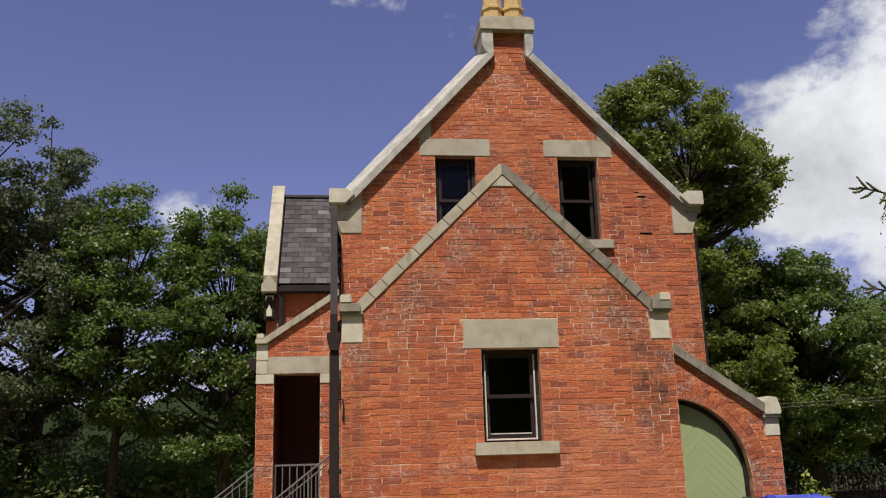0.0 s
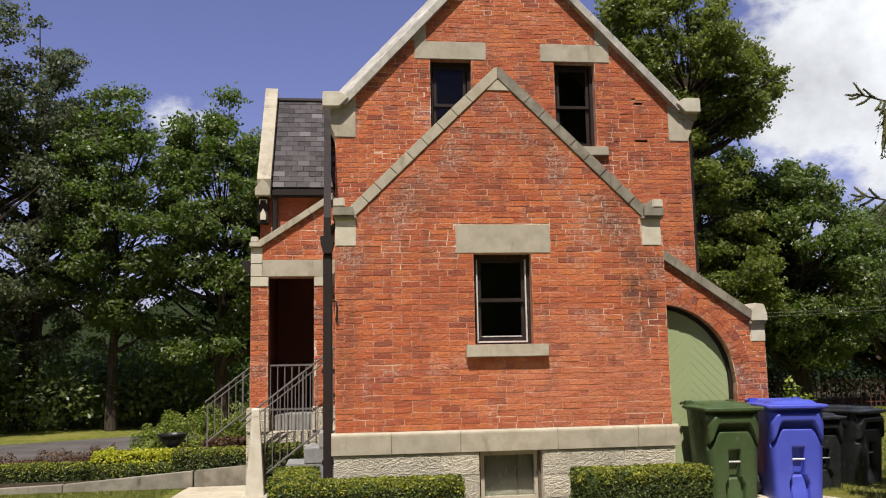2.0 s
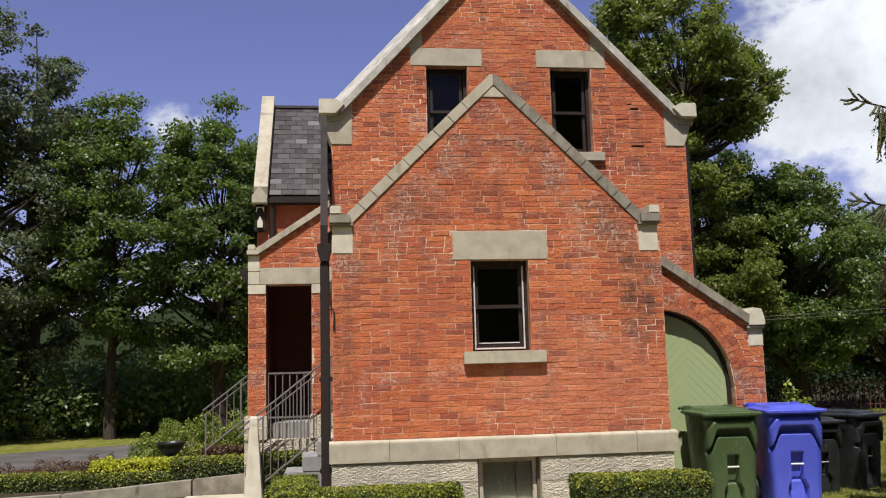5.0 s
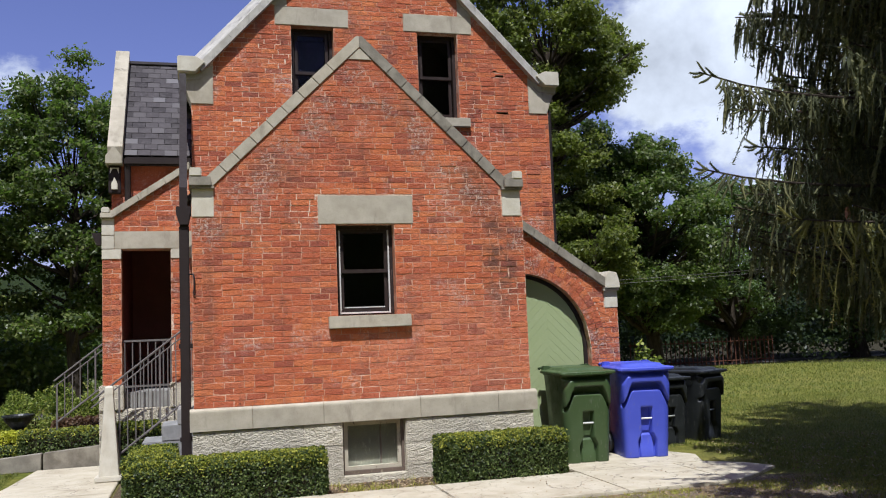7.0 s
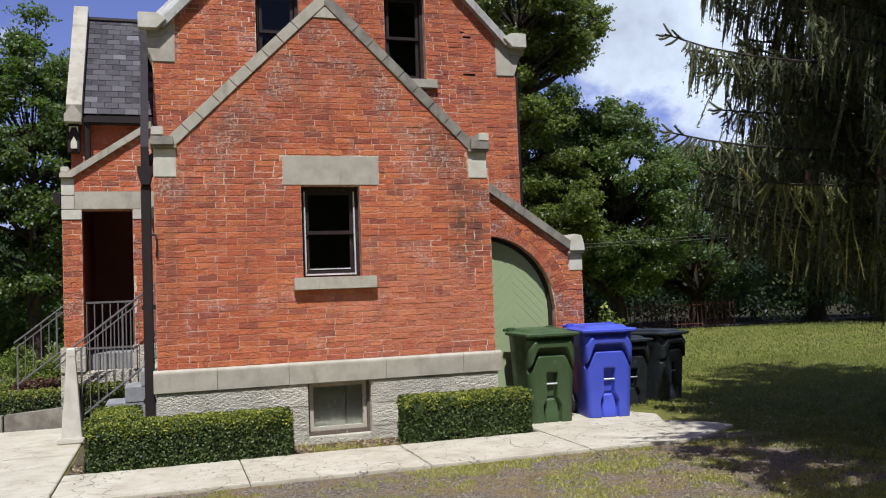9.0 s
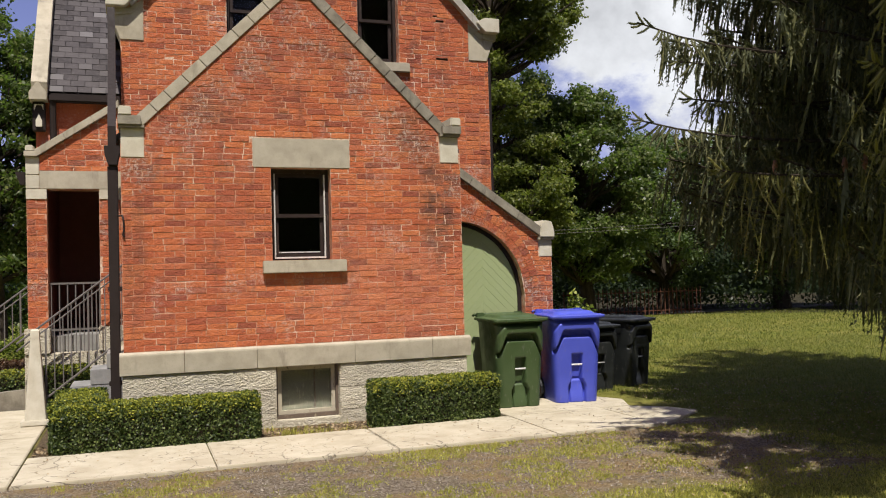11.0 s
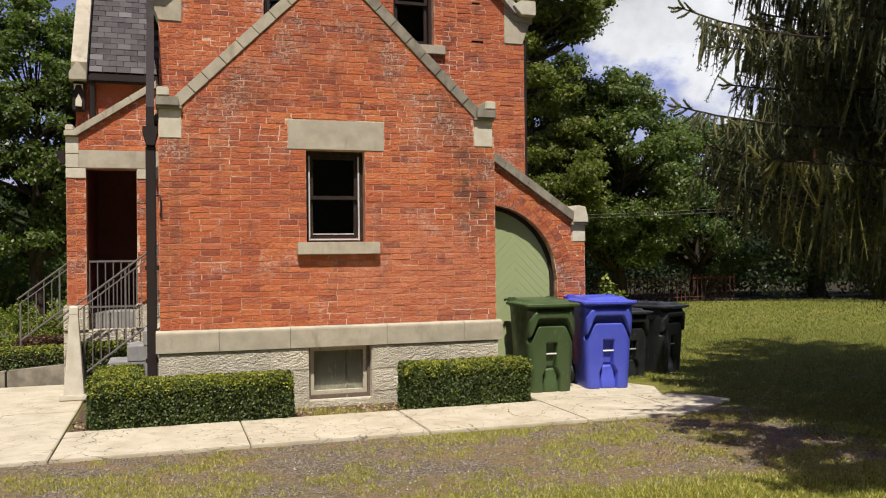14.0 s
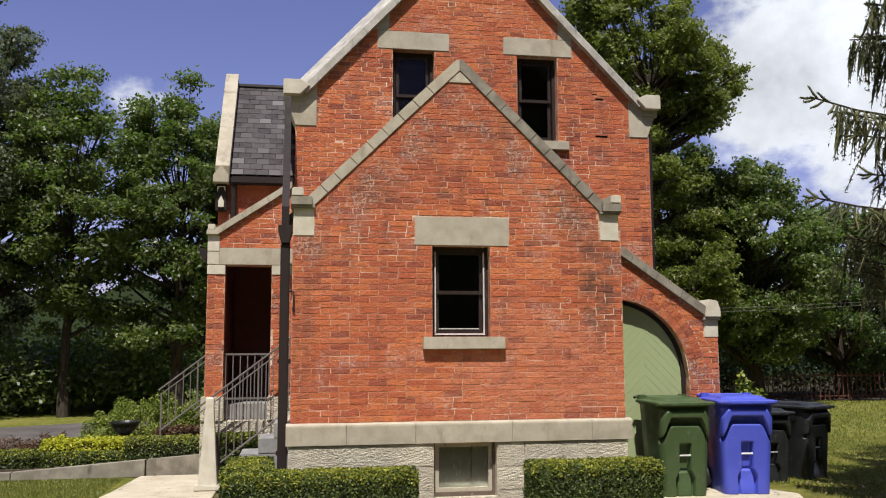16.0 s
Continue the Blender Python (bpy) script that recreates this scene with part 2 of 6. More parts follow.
def make_ground():
    """Lawn, with a worn gravel strip before the house where grass comes through."""
    m = Mat("lawn_and_gravel", 0.95, spec=0.1)
    x, y = m.axis(0), m.axis(1)
    grass = m.ramp(m.noise(5, 6, 0.7), (0.3, (0.085, 0.10, 0.019)), (0.5, (0.165, 0.172, 0.031)), (0.7, (0.28, 0.26, 0.058)))
    grass = m.mix(m.span(m.noise(0.6, 4), 0.42, 0.68, 0, 0.55), grass, (0.30, 0.255, 0.075))
    mow = m.span(m.noise(0.8, 2, 0.4, (0.2, 3.2, 1)), 0.4, 0.62, 0.0, 0.35)
    grass = m.mix(mow, grass, (0.12, 0.16, 0.03))
    stones = m.voronoi(75)
    cell = m.n.new("ShaderNodeTexVoronoi")
    cell.inputs["Scale"].default_value = 62.0
    m.l.new(m.geo.outputs["Position"], cell.inputs["Vector"])
    tone = m.n.new("ShaderNodeSeparateColor")
    m.l.new(cell.outputs["Color"], tone.inputs[0])
    grit = m.ramp(tone.outputs[0], (0.0, (0.15, 0.115, 0.08)), (0.35, (0.27, 0.215, 0.15)), (0.7, (0.385, 0.315, 0.225)), (0.93, (0.42, 0.35, 0.275)), (1.0, (0.62, 0.54, 0.43)))
    grit = m.mix(m.span(m.noise(45, 5, 0.8), 0.42, 0.64, 0, 0.45), grit, (0.13, 0.10, 0.07))
    grit = m.mix(m.span(m.noise(1.8, 5, 0.65), 0.42, 0.60, 0, 0.75), grit, m.mix(tone.outputs[1], (0.28, 0.18, 0.08), (0.46, 0.34, 0.17)))
    wob = m.math("MULTIPLY", m.math("SUBTRACT", m.noise(1.1, 5, 0.6), 0.5), 1.9)
    yy = m.math("ADD", y, wob)
    strip = m.math("MULTIPLY", m.span(yy, -4.5, -4.0), m.span(m.math("ADD", y, m.math("MULTIPLY", wob, 0.1)), -1.5, -1.8))
    strip = m.math("MULTIPLY", strip, m.span(m.math("ADD", x, wob), 6.6, 5.6))
    strip = m.math("MULTIPLY", strip, m.span(m.math("ADD", x, wob), -3.2, -2.4))
    tuft = m.span(m.noise(2.3, 8, 0.78), 0.54, 0.66)
    strip = m.math("MULTIPLY", strip, m.math("SUBTRACT", 1.0, m.math("MULTIPLY", tuft, 0.55)))
    soil = m.ramp(m.noise(45, 4, 0.75), (0.32, (0.055, 0.04, 0.026)), (0.5, (0.13, 0.095, 0.06)), (0.68, (0.30, 0.23, 0.14)))
    bed = m.math("MULTIPLY", m.span(y, -0.75, -0.68), m.math("MULTIPLY", m.span(x, -0.9, -0.85), m.span(x, 4.2, 4.1)))
    bed = m.math("MULTIPLY", bed, m.span(y, 1.95, 1.9))
    c = m.mix(strip, grass, grit)
    c = m.mix(bed, c, soil)
    # shade below the far trees, painted dark into the ground by distance
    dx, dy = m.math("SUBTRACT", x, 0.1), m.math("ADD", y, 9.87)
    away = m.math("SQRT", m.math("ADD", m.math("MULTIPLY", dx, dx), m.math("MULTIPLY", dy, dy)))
    tree_shade = m.math("MULTIPLY", m.span(m.math("ADD", away, m.math("MULTIPLY", wob, 0.4)), 32.4, 33.2), m.span(x, 4.0, 6.0))
    c = m.mix(tree_shade, c, m.mix(m.noise(6, 4), (0.022, 0.022, 0.012), (0.06, 0.05, 0.03)))
    m.colour(c)
    h = m.math("ADD", m.math("MULTIPLY", m.math("MULTIPLY", stones, strip), 1.2), m.math("MULTIPLY", m.noise(60, 5, 0.8), 1.2))
    return m.bump(h, 1.0, 0.025).m


def make_concrete():
    m = Mat("cracked_concrete", 0.93, spec=0.15)
    c = m.ramp(m.noise(3, 6, 0.65), (0.3, (0.40, 0.345, 0.245)), (0.52, (0.49, 0.435, 0.32)), (0.72, (0.57, 0.515, 0.39)))
    c = m.mix(m.span(m.noise(140, 3, 0.8), 0.55, 0.72, 0, 0.5), c, (0.30, 0.27, 0.22))
    wob = m.n.new("ShaderNodeVectorMath")
    wob.operation = "MULTIPLY_ADD"
    nz = m.n.new("ShaderNodeTexNoise")
    nz.inputs["Scale"].default_value, nz.inputs["Detail"].default_value = 3.0, 4
    m.l.new(m.geo.outputs["Position"], nz.inputs["Vector"])
    m.l.new(nz.outputs["Color"], wob.inputs[0])
    wob.inputs[1].default_value = (0.45, 0.45, 0.0)
    m.l.new(m.geo.outputs["Position"], wob.inputs[2])
    v = m.n.new("ShaderNodeTexVoronoi")
    v.feature = "DISTANCE_TO_EDGE"
    v.inputs["Scale"].default_value = 3.7
    m.l.new(wob.outputs[0], v.inputs["Vector"])
    crack = m.math("MULTIPLY", m.span(v.outputs["Distance"], 0.004, 0.018, 1, 0), m.span(m.noise(1.9, 4, 0.7), 0.42, 0.54))
    c = m.mix(m.math("MULTIPLY", crack, 0.8), c, (0.14, 0.12, 0.095))
    m.colour(c)
    h = m.math("SUBTRACT", m.math("MULTIPLY", m.noise(150, 4, 0.8), 0.5), crack)
    return m.bump(h, 0.5, 0.008).m


def make_glass():
    m = Mat("window_glass", 0.015, spec=0.5)
    m.b.inputs["Transmission Weight"].default_value = 1.0
    m.b.inputs["IOR"].default_value = 1.2
    m.colour((0.92, 0.95, 0.95))
    return m.bump(m.noise(3.5, 2), 0.05, 0.02).m


def make_slate():
    m = Mat("grey_slate", 0.75, spec=0.22)
    c = m.ramp(m.rnd(), (0.0, (0.034, 0.029, 0.030)), (0.5, (0.060, 0.052, 0.053)), (0.85, (0.09, 0.08, 0.08)), (1.0, (0.155, 0.145, 0.145)))
    c = m.mix(m.span(m.noise(16, 4, 0.7), 0.45, 0.7, 0, 0.35), c, (0.12, 0.108, 0.107))
    return m.colour(c).bump(m.noise(50, 4, 0.7), 0.35, 0.005).m


def make_bark():
    m = Mat("bark", 0.95, spec=0.1)
    c = m.ramp(m.noise(12, 5, 0.7, (1, 1, 0.2)), (0.3, (0.022, 0.017, 0.013)), (0.7, (0.085, 0.068, 0.052)))
    return m.colour(c).bump(m.noise(26, 4, 0.7, (1, 1, 0.2)), 0.8, 0.03).m


def make_door():
    m = Mat("sage_green_paint", 0.55, spec=0.35)
    c = m.mix(m.span(m.rnd(), 0, 1, 0, 0.25), (0.33, 0.385, 0.195), (0.365, 0.415, 0.22))
    c = m.mix(m.span(m.noise(20, 5, 0.7), 0.5, 0.75, 0, 0.35), c, (0.42, 0.45, 0.28))
    return m.colour(c).bump(m.noise(45, 3, 0.6, (1, 1, 0.4)), 0.15, 0.004).m


def make_asphalt():
    m = Mat("old_asphalt", 0.9, spec=0.2)
    c = m.mix(m.span(m.noise(1.2, 5), 0.35, 0.7), (0.070, 0.062, 0.056), (0.120, 0.108, 0.098))
    return m.colour(m.mix(m.span(m.noise(180, 2), 0.5, 0.7, 0, 0.5), c, (0.19, 0.175, 0.16))).bump(m.noise(150, 3), 0.4, 0.008).m


BRICK, MORTAR = make_brick(), make_mortar()
LIMESTONE = make_stone("grey_limestone", (0.37, 0.325, 0.24), (0.50, 0.445, 0.34), (0.17, 0.145, 0.11), amount=0.75)
COPESTONE = make_stone("weathered_grey_coping", (0.34, 0.32, 0.28), (0.56, 0.53, 0.47), (0.12, 0.11, 0.095), amount=0.8)
PALESTONE = make_stone("pale_limestone", (0.52, 0.47, 0.36), (0.64, 0.60, 0.49), (0.27, 0.24, 0.17), amount=0.65)
ROCK = make_stone("rock_faced_limestone", (0.58, 0.515, 0.39), (0.72, 0.655, 0.51), (0.36, 0.31, 0.225), 0.013)
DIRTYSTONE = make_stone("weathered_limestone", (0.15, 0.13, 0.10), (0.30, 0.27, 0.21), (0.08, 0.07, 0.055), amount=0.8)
STEPSTONE = make_stone("grey_step_stone", (0.20, 0.20, 0.195), (0.31, 0.305, 0.295))
BROWN = make_paint("dark_brown_paint", (0.028, 0.020, 0.018), 0.55, None, 0.2)
FRAME = make_paint("flaking_brown_paint", (0.030, 0.019, 0.016), 0.55, (0.085, 0.06, 0.05), 0.25)
OLDFRAME = make_paint("weathered_cream_paint", (0.46, 0.41, 0.31), 0.6, (0.14, 0.115, 0.085))
DULLFRAME = make_paint("weathered_brown_paint", (0.13, 0.095, 0.07), 0.65, (0.30, 0.25, 0.18))
WHITEPAINT = make_paint("worn_white_paint", (0.62, 0.60, 0.56), 0.5, (0.10, 0.08, 0.065))
IRON = make_paint("grey_painted_iron", (0.15, 0.135, 0.125), 0.5)
STEEL = make_paint("bare_steel", (0.62, 0.62, 0.60), 0.4)
STEEL.node_tree.nodes["Principled BSDF"].inputs["Metallic"].default_value = 0.6
RUST = make_paint("rusty_iron", (0.13, 0.05, 0.03), 0.8)
GLASS, SLATE, BARK, DOORPAINT = make_glass(), make_slate(), make_bark(), make_door()
GREEN, BLUE = make_plastic("green_plastic", (0.047, 0.078, 0.026)), make_plastic("blue_plastic", (0.062, 0.083, 0.47))
# DARKPIT carries the darkness of unlit rooms in its colour
BLACK, DARKPIT = make_plastic("black_plastic", (0.016, 0.018, 0.018), 0.38), make_paint("dark_room_shade", (0.045, 0.037, 0.031), 0.9)
MAROON = make_paint("maroon_paint", (0.24, 0.075, 0.055), 0.6)
DUSTY = make_paint("dusty_board", (0.21, 0.20, 0.145), 0.85, (0.32, 0.31, 0.24))
POTCLAY = make_paint("buff_clay", (0.62, 0.42, 0.17), 0.75, (0.30, 0.20, 0.09))
GROUND, CONCRETE, ASPHALT = make_ground(), make_concrete(), make_asphalt()
HEDGELEAF = make_leaf("boxwood_leaf", (0.012, 0.021, 0.006), (0.042, 0.064, 0.016), (0.20, 0.24, 0.075), 0.15, rough=0.46, spec=0.28, patch=3.0)
SHOOTLEAF = make_leaf("boxwood_shoot_leaf", (0.10, 0.13, 0.016), (0.26, 0.285, 0.038), (0.48, 0.46, 0.085), 0.28, (0.40, 0.42, 0.05), rough=0.5, spec=0.2, patch=3.0)
YELLOWLEAF = make_leaf("golden_leaf", (0.26, 0.30, 0.02), (0.42, 0.44, 0.03), (0.58, 0.56, 0.06), 0.3, (0.5, 0.5, 0.04), patch=2.0)
LIMELEAF = make_leaf("spirea_leaf", (0.075, 0.10, 0.016), (0.17, 0.205, 0.028), (0.32, 0.34, 0.055), 0.3, patch=2.0)
REDLEAF = make_leaf("barberry_leaf", (0.05, 0.035, 0.02), (0.105, 0.06, 0.032), (0.16, 0.10, 0.045), 0.25, (0.2, 0.08, 0.03), patch=2.0)
TREELEAF = make_leaf("maple_leaf", (0.042, 0.058, 0.020), (0.082, 0.106, 0.032), (0.16, 0.175, 0.05), 0.34, rough=0.42, patch=0.35)
# maple leaf again, with sunlight put into a brighter, yellower colour
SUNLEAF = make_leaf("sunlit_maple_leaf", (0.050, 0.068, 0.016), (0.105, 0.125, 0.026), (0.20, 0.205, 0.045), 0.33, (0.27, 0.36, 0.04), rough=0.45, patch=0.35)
OAKLEAF = make_leaf("grey_oak_leaf", (0.050, 0.060, 0.034), (0.088, 0.102, 0.054), (0.145, 0.155, 0.075), 0.30, (0.18, 0.24, 0.09), patch=0.35)
# dark leaf, lowered further to hold the shadow between the bright crowns
DARKLEAF = make_leaf("shaded_dark_leaf", (0.024, 0.036, 0.016), (0.046, 0.065, 0.025), (0.08, 0.10, 0.036), 0.28, patch=0.35)
# undergrowth leaf with the shade of the crowns put into its colour
SHADELEAF = make_leaf("shaded_undergrowth_leaf", (0.016, 0.025, 0.010), (0.030, 0.043, 0.017), (0.055, 0.07, 0.028), 0.15, patch=0.35)
GREYLEAF = make_leaf("willow_leaf", (0.045, 0.070, 0.028), (0.085, 0.120, 0.045), (0.14, 0.18, 0.07), 0.3, patch=0.35)
NEEDLE = make_leaf("spruce_needle", (0.044, 0.050, 0.030), (0.092, 0.102, 0.056), (0.22, 0.21, 0.09), 0.24, (0.12, 0.14, 0.05), 0.7, 0.12, patch=0.7)
# spruce needle again, its colour raised to stand in for sun on limbs
SUNNEEDLE = make_leaf("sunlit_spruce_needle", (0.10, 0.105, 0.03), (0.21, 0.205, 0.06), (0.36, 0.32, 0.11), 0.3, (0.25, 0.26, 0.06), 0.6, 0.2, patch=0.7)
CONE = make_paint("spruce_cone_scale", (0.22, 0.105, 0.055), 0.7)
GRASSLEAF = make_leaf("grass_blade", (0.21, 0.22, 0.033), (0.37, 0.36, 0.06), (0.60, 0.52, 0.14), 0.3, (0.42, 0.46, 0.07), patch=1.5)
LAWNLEAF = make_leaf("lawn_blade", (0.06, 0.085, 0.015), (0.135, 0.155, 0.027), (0.31, 0.29, 0.068), 0.3, (0.28, 0.34, 0.06), patch=1.5)
CLAYLEAF = make_leaf("dry_leaf", (0.16, 0.10, 0.05), (0.30, 0.21, 0.11), (0.46, 0.36, 0.22), 0.15, (0.3, 0.2, 0.1))

# ---- shape helpers ----


def finish(name, bm, mat, smooth=False):
    me = bpy.data.meshes.new(name)
    bmesh.ops.recalc_face_normals(bm, faces=bm.faces)
    if smooth:
        for f in bm.faces:
            f.smooth = True
    bm.to_mesh(me)
    bm.free()
    me.materials.append(mat)
    return me


def part(name, bm, material, parent=None, label="", smooth=False):
    ob = new(name, finish(name, bm, material, smooth) if isinstance(bm, bmesh.types.BMesh) else bm)
    if parent is not None:
        ob.parent = parent
    if label:
        ob["label"] = label
    return ob


def thing(name, label, category, at=(0, 0, 0), group="", kind=""):
    ob = new(name)
    ob.location = at
    ob.empty_display_size = 0.1
    return tagged(ob, label, category, group, kind)


def block(x0, x1, y0, y1, z0, z1, bevel=0.0, bm=None):
    bm = bm or bmesh.new()
    b = bmesh.new()
    v = [b.verts.new((x, y, z)) for x in (x0, x1) for y in (y0, y1) for z in (z0, z1)]
    for f in ((0, 1, 3, 2), (4, 6, 7, 5), (0, 4, 5, 1), (2, 3, 7, 6), (0, 2, 6, 4), (1, 5, 7, 3)):
        b.faces.new([v[i] for i in f])
    if bevel:
        bmesh.ops.bevel(b, geom=b.edges[:], offset=bevel, segments=2, affect="EDGES")
    merge(bm, b)
    return bm


def merge(bm, b):
    """Adds the faces of b to bm."""
    at = {v: bm.verts.new(v.co) for v in b.verts}
    for f in b.faces:
        bm.faces.new([at[v] for v in f.verts])
    b.free()


def prism(pts, y0, y1, bevel=0.0, bm=None, axis="y"):
    """An outline in x, z (axis y), y, z (axis x) or x, y (axis z) drawn out to a solid."""
    bm = bm or bmesh.new()
    b = bmesh.new()
    put = {"y": lambda p, d: (p[0], d, p[1]), "x": lambda p, d: (d, p[0], p[1]), "z": lambda p, d: (p[0], p[1], d)}[axis]
    a = [b.verts.new(put(p, y0)) for p in pts]
    c = [b.verts.new(put(p, y1)) for p in pts]
    b.faces.new(a), b.faces.new(c)
    for i in range(len(pts)):
        j = (i + 1) % len(pts)
        b.faces.new((a[i], a[j], c[j], c[i]))
    if bevel:
        bmesh.ops.recalc_face_normals(b, faces=b.faces)
        bmesh.ops.bevel(b, geom=b.edges[:], offset=bevel, segments=2, affect="EDGES")
    merge(bm, b)
    return bm


def tube(path, radii, sides=8, bm=None, cap=True):
    """A round bar along a path."""
    bm = bm or bmesh.new()
    path = [Vector(p) for p in path]
    rings = []
    for i, p in enumerate(path):
        d = (path[min(i + 1, len(path) - 1)] - path[max(i - 1, 0)]).normalized()
        u = d.cross(Vector((0.31, 0.2, 0.93)) if abs(d.z) < 0.9 else Vector((1, 0, 0))).normalized()
        w = d.cross(u)
        r = radii[i] if isinstance(radii, (list, tuple)) else radii
        rings.append([bm.verts.new(p + (u * math.cos(a) + w * math.sin(a)) * r) for a in (2 * math.pi * k / sides for k in range(sides))])
    for a, b in zip(rings, rings[1:]):
        for k in range(sides):
            bm.faces.new((a[k], a[(k + 1) % sides], b[(k + 1) % sides], b[k]))
    if cap:
        bm.faces.new(rings[0]), bm.faces.new(rings[-1][::-1])
    return bm


def loft(rings, bm=None):
    """Skin over rings of points, closed at both ends."""
    bm = bm or bmesh.new()
    vs = [[bm.verts.new(p) for p in r] for r in rings]
    n = len(vs[0])
    for a, b in zip(vs, vs[1:]):
        for k in range(n):
            bm.faces.new((a[k], a[(k + 1) % n], b[(k + 1) % n], b[k]))
    bm.faces.new(vs[0]), bm.faces.new(vs[-1][::-1])
    return bm


def rounded(cx, cy, wx, wy, z, r=0.06, n=4):
    """A rounded rectangle as a ring of points."""
    out = []
    for sx, sy, a0 in ((1, 1, 0), (-1, 1, 90), (-1, -1, 180), (1, -1, 270)):
        for k in range(n + 1):
            a = radians(a0 + 90 * k / n)
            out.append((cx + sx * (wx / 2 - r) + r * math.cos(a), cy + sy * (wy / 2 - r) + r * math.sin(a), z))
    return out


def quads(name, v, mat, tri=False):
    """A mesh of loose small faces from an array of corners (n, 4 or 3, 3)."""
    n, k = v.shape[:2]
    me = bpy.data.meshes.new(name)
    me.vertices.add(n * k)
    me.vertices.foreach_set("co", np.ascontiguousarray(v, dtype=np.float32).ravel())
    me.loops.add(n * k)
    me.loops.foreach_set("vertex_index", np.arange(n * k, dtype=np.int32))
    me.polygons.add(n)
    me.polygons.foreach_set("loop_start", np.arange(0, n * k, k, dtype=np.int32))
    me.polygons.foreach_set("loop_total", np.full(n, k, dtype=np.int32))
    me.update(calc_edges=True)
    me.materials.append(mat)
    return me


def unit(a):
    return a / np.maximum(np.linalg.norm(a, axis=-1, keepdims=True), 1e-9)


def leaves(pos, facing, length, width, rng, spread=0.7):
    """Pointed leaves at pos; facing: the way each one's upper side looks, more or less."""
    n = len(pos)
    nrm = unit(facing + rng.normal(0, spread, (n, 3)))
    u = unit(np.cross(nrm, rng.normal(0, 1, (n, 3))))
    w = np.cross(nrm, u)
    ln = (length * rng.uniform(0.65, 1.3, n))[:, None]
    wd = (width * rng.uniform(0.7, 1.3, n))[:, None]
    mid = pos + u * ln * 0.1 - nrm * ln * 0.06
    return np.stack([pos - u * ln * 0.5, mid + w * wd * 0.5, pos + u * ln * 0.5 - nrm * ln * 0.18, mid - w * wd * 0.5], axis=1)

# ---- ground ----
G = -0.23
gb = bmesh.new()
gx = [-400, -60, -20, -8, -4, 0, 4, 8, 14, 22, 60, 400]
gy = [-300, -40, -14, -6, -2, 2, 6, 12, 20, 40, 400]
gv = [[gb.verts.new((x, y, G)) for y in gy] for x in gx]
for i in range(len(gx) - 1):
    for j in range(len(gy) - 1):
        gb.faces.new((gv[i][j], gv[i + 1][j], gv[i + 1][j + 1], gv[i][j + 1]))
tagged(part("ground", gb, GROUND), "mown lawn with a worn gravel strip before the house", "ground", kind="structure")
road = prism([(-60, 6.2), (-5.6, 5.4), (-4.6, 7.4), (-3.7, 10.5), (-3.0, 13.4), (-4.8, 13.2), (-7.5, 11.5), (-12, 9.7), (-60, 9.0)], G - 0.05, G + 0.012, axis="z")
tagged(part("road", road, ASPHALT), "worn grey asphalt driveway beside the garden bed", "road", kind="structure")
verge = prism([(6, 17.6), (60, 17.2), (60, 18.6), (6, 19.0)], G - 0.05, G + 0.012, axis="z")
tagged(part("road", verge, ASPHALT), "pale grey lane beyond the lawn", "road", kind="structure")

# ---- house ----
house = thing("house", "red brick gatehouse with stepped stone-coped gables and limestone trim", "house")
rng = np.random.default_rng(5)
COURSE, LONG = 0.0675, 0.2165
W, D, HW = 3.90, 1.70, 5.03          # wing width, set-back of the main gable, main width


def wall_core(x0, x1, top, z0, holes, y0, y1, breaks=()):
    """A wall with rectangular openings (x0, x1, z0, z1) under the line top(x)."""
    bm = bmesh.new()
    xs = sorted({x0, x1, *breaks, *(h[0] for h in holes), *(h[1] for h in holes)})
    for a, b in zip(xs, xs[1:]):
        mid, lo = (a + b) / 2, z0
        for h in sorted((h for h in holes if h[0] < mid < h[1]), key=lambda h: h[2]):
            if h[2] > lo:
                prism([(a, lo), (b, lo), (b, h[2]), (a, h[2])], y0, y1, bm=bm)
            lo = h[3]
        prism([(a, lo), (b, lo), (b, top(b)), (a, top(a))], y0, y1, bm=bm)
    bmesh.ops.remove_doubles(bm, verts=bm.verts, dist=0.0005)
    return bm


def lay(x0, x1, z0, z1, left, right, holes, seed):
    """Bricks in running bond between two edges, cut round openings and stones: (x, z, length)."""
    r = np.random.default_rng(seed)
    out, row, z = [], 0, z0
    while z + COURSE <= z1 + 0.02:
        zm = z + COURSE / 2
        a, b = max(x0, left(zm)), min(x1, right(zm))
        x = a - (0.5 * LONG if row % 2 else 0.0) + r.uniform(-0.012, 0.012)
        step = LONG
        while x < b:
            ln = step * (0.5 if r.random() < 0.07 else 1.0)
            s, e = max(x, a), min(x + ln, b)
            for h in holes:
                if h[2] < zm < h[3]:
                    if s < h[0] < e:
                        e = h[0] if h[0] - s > e - h[1] else e
                        if s < h[1] < e:
                            s = h[1]
                    elif s < h[1] < e:
                        s = h[1]
                    elif h[0] <= s and e <= h[1]:
                        e = s
            if e - s > 0.03:
                out.append(((s + e) / 2, zm, e - s))
            x += ln
        row += 1
        z += COURSE
    return out


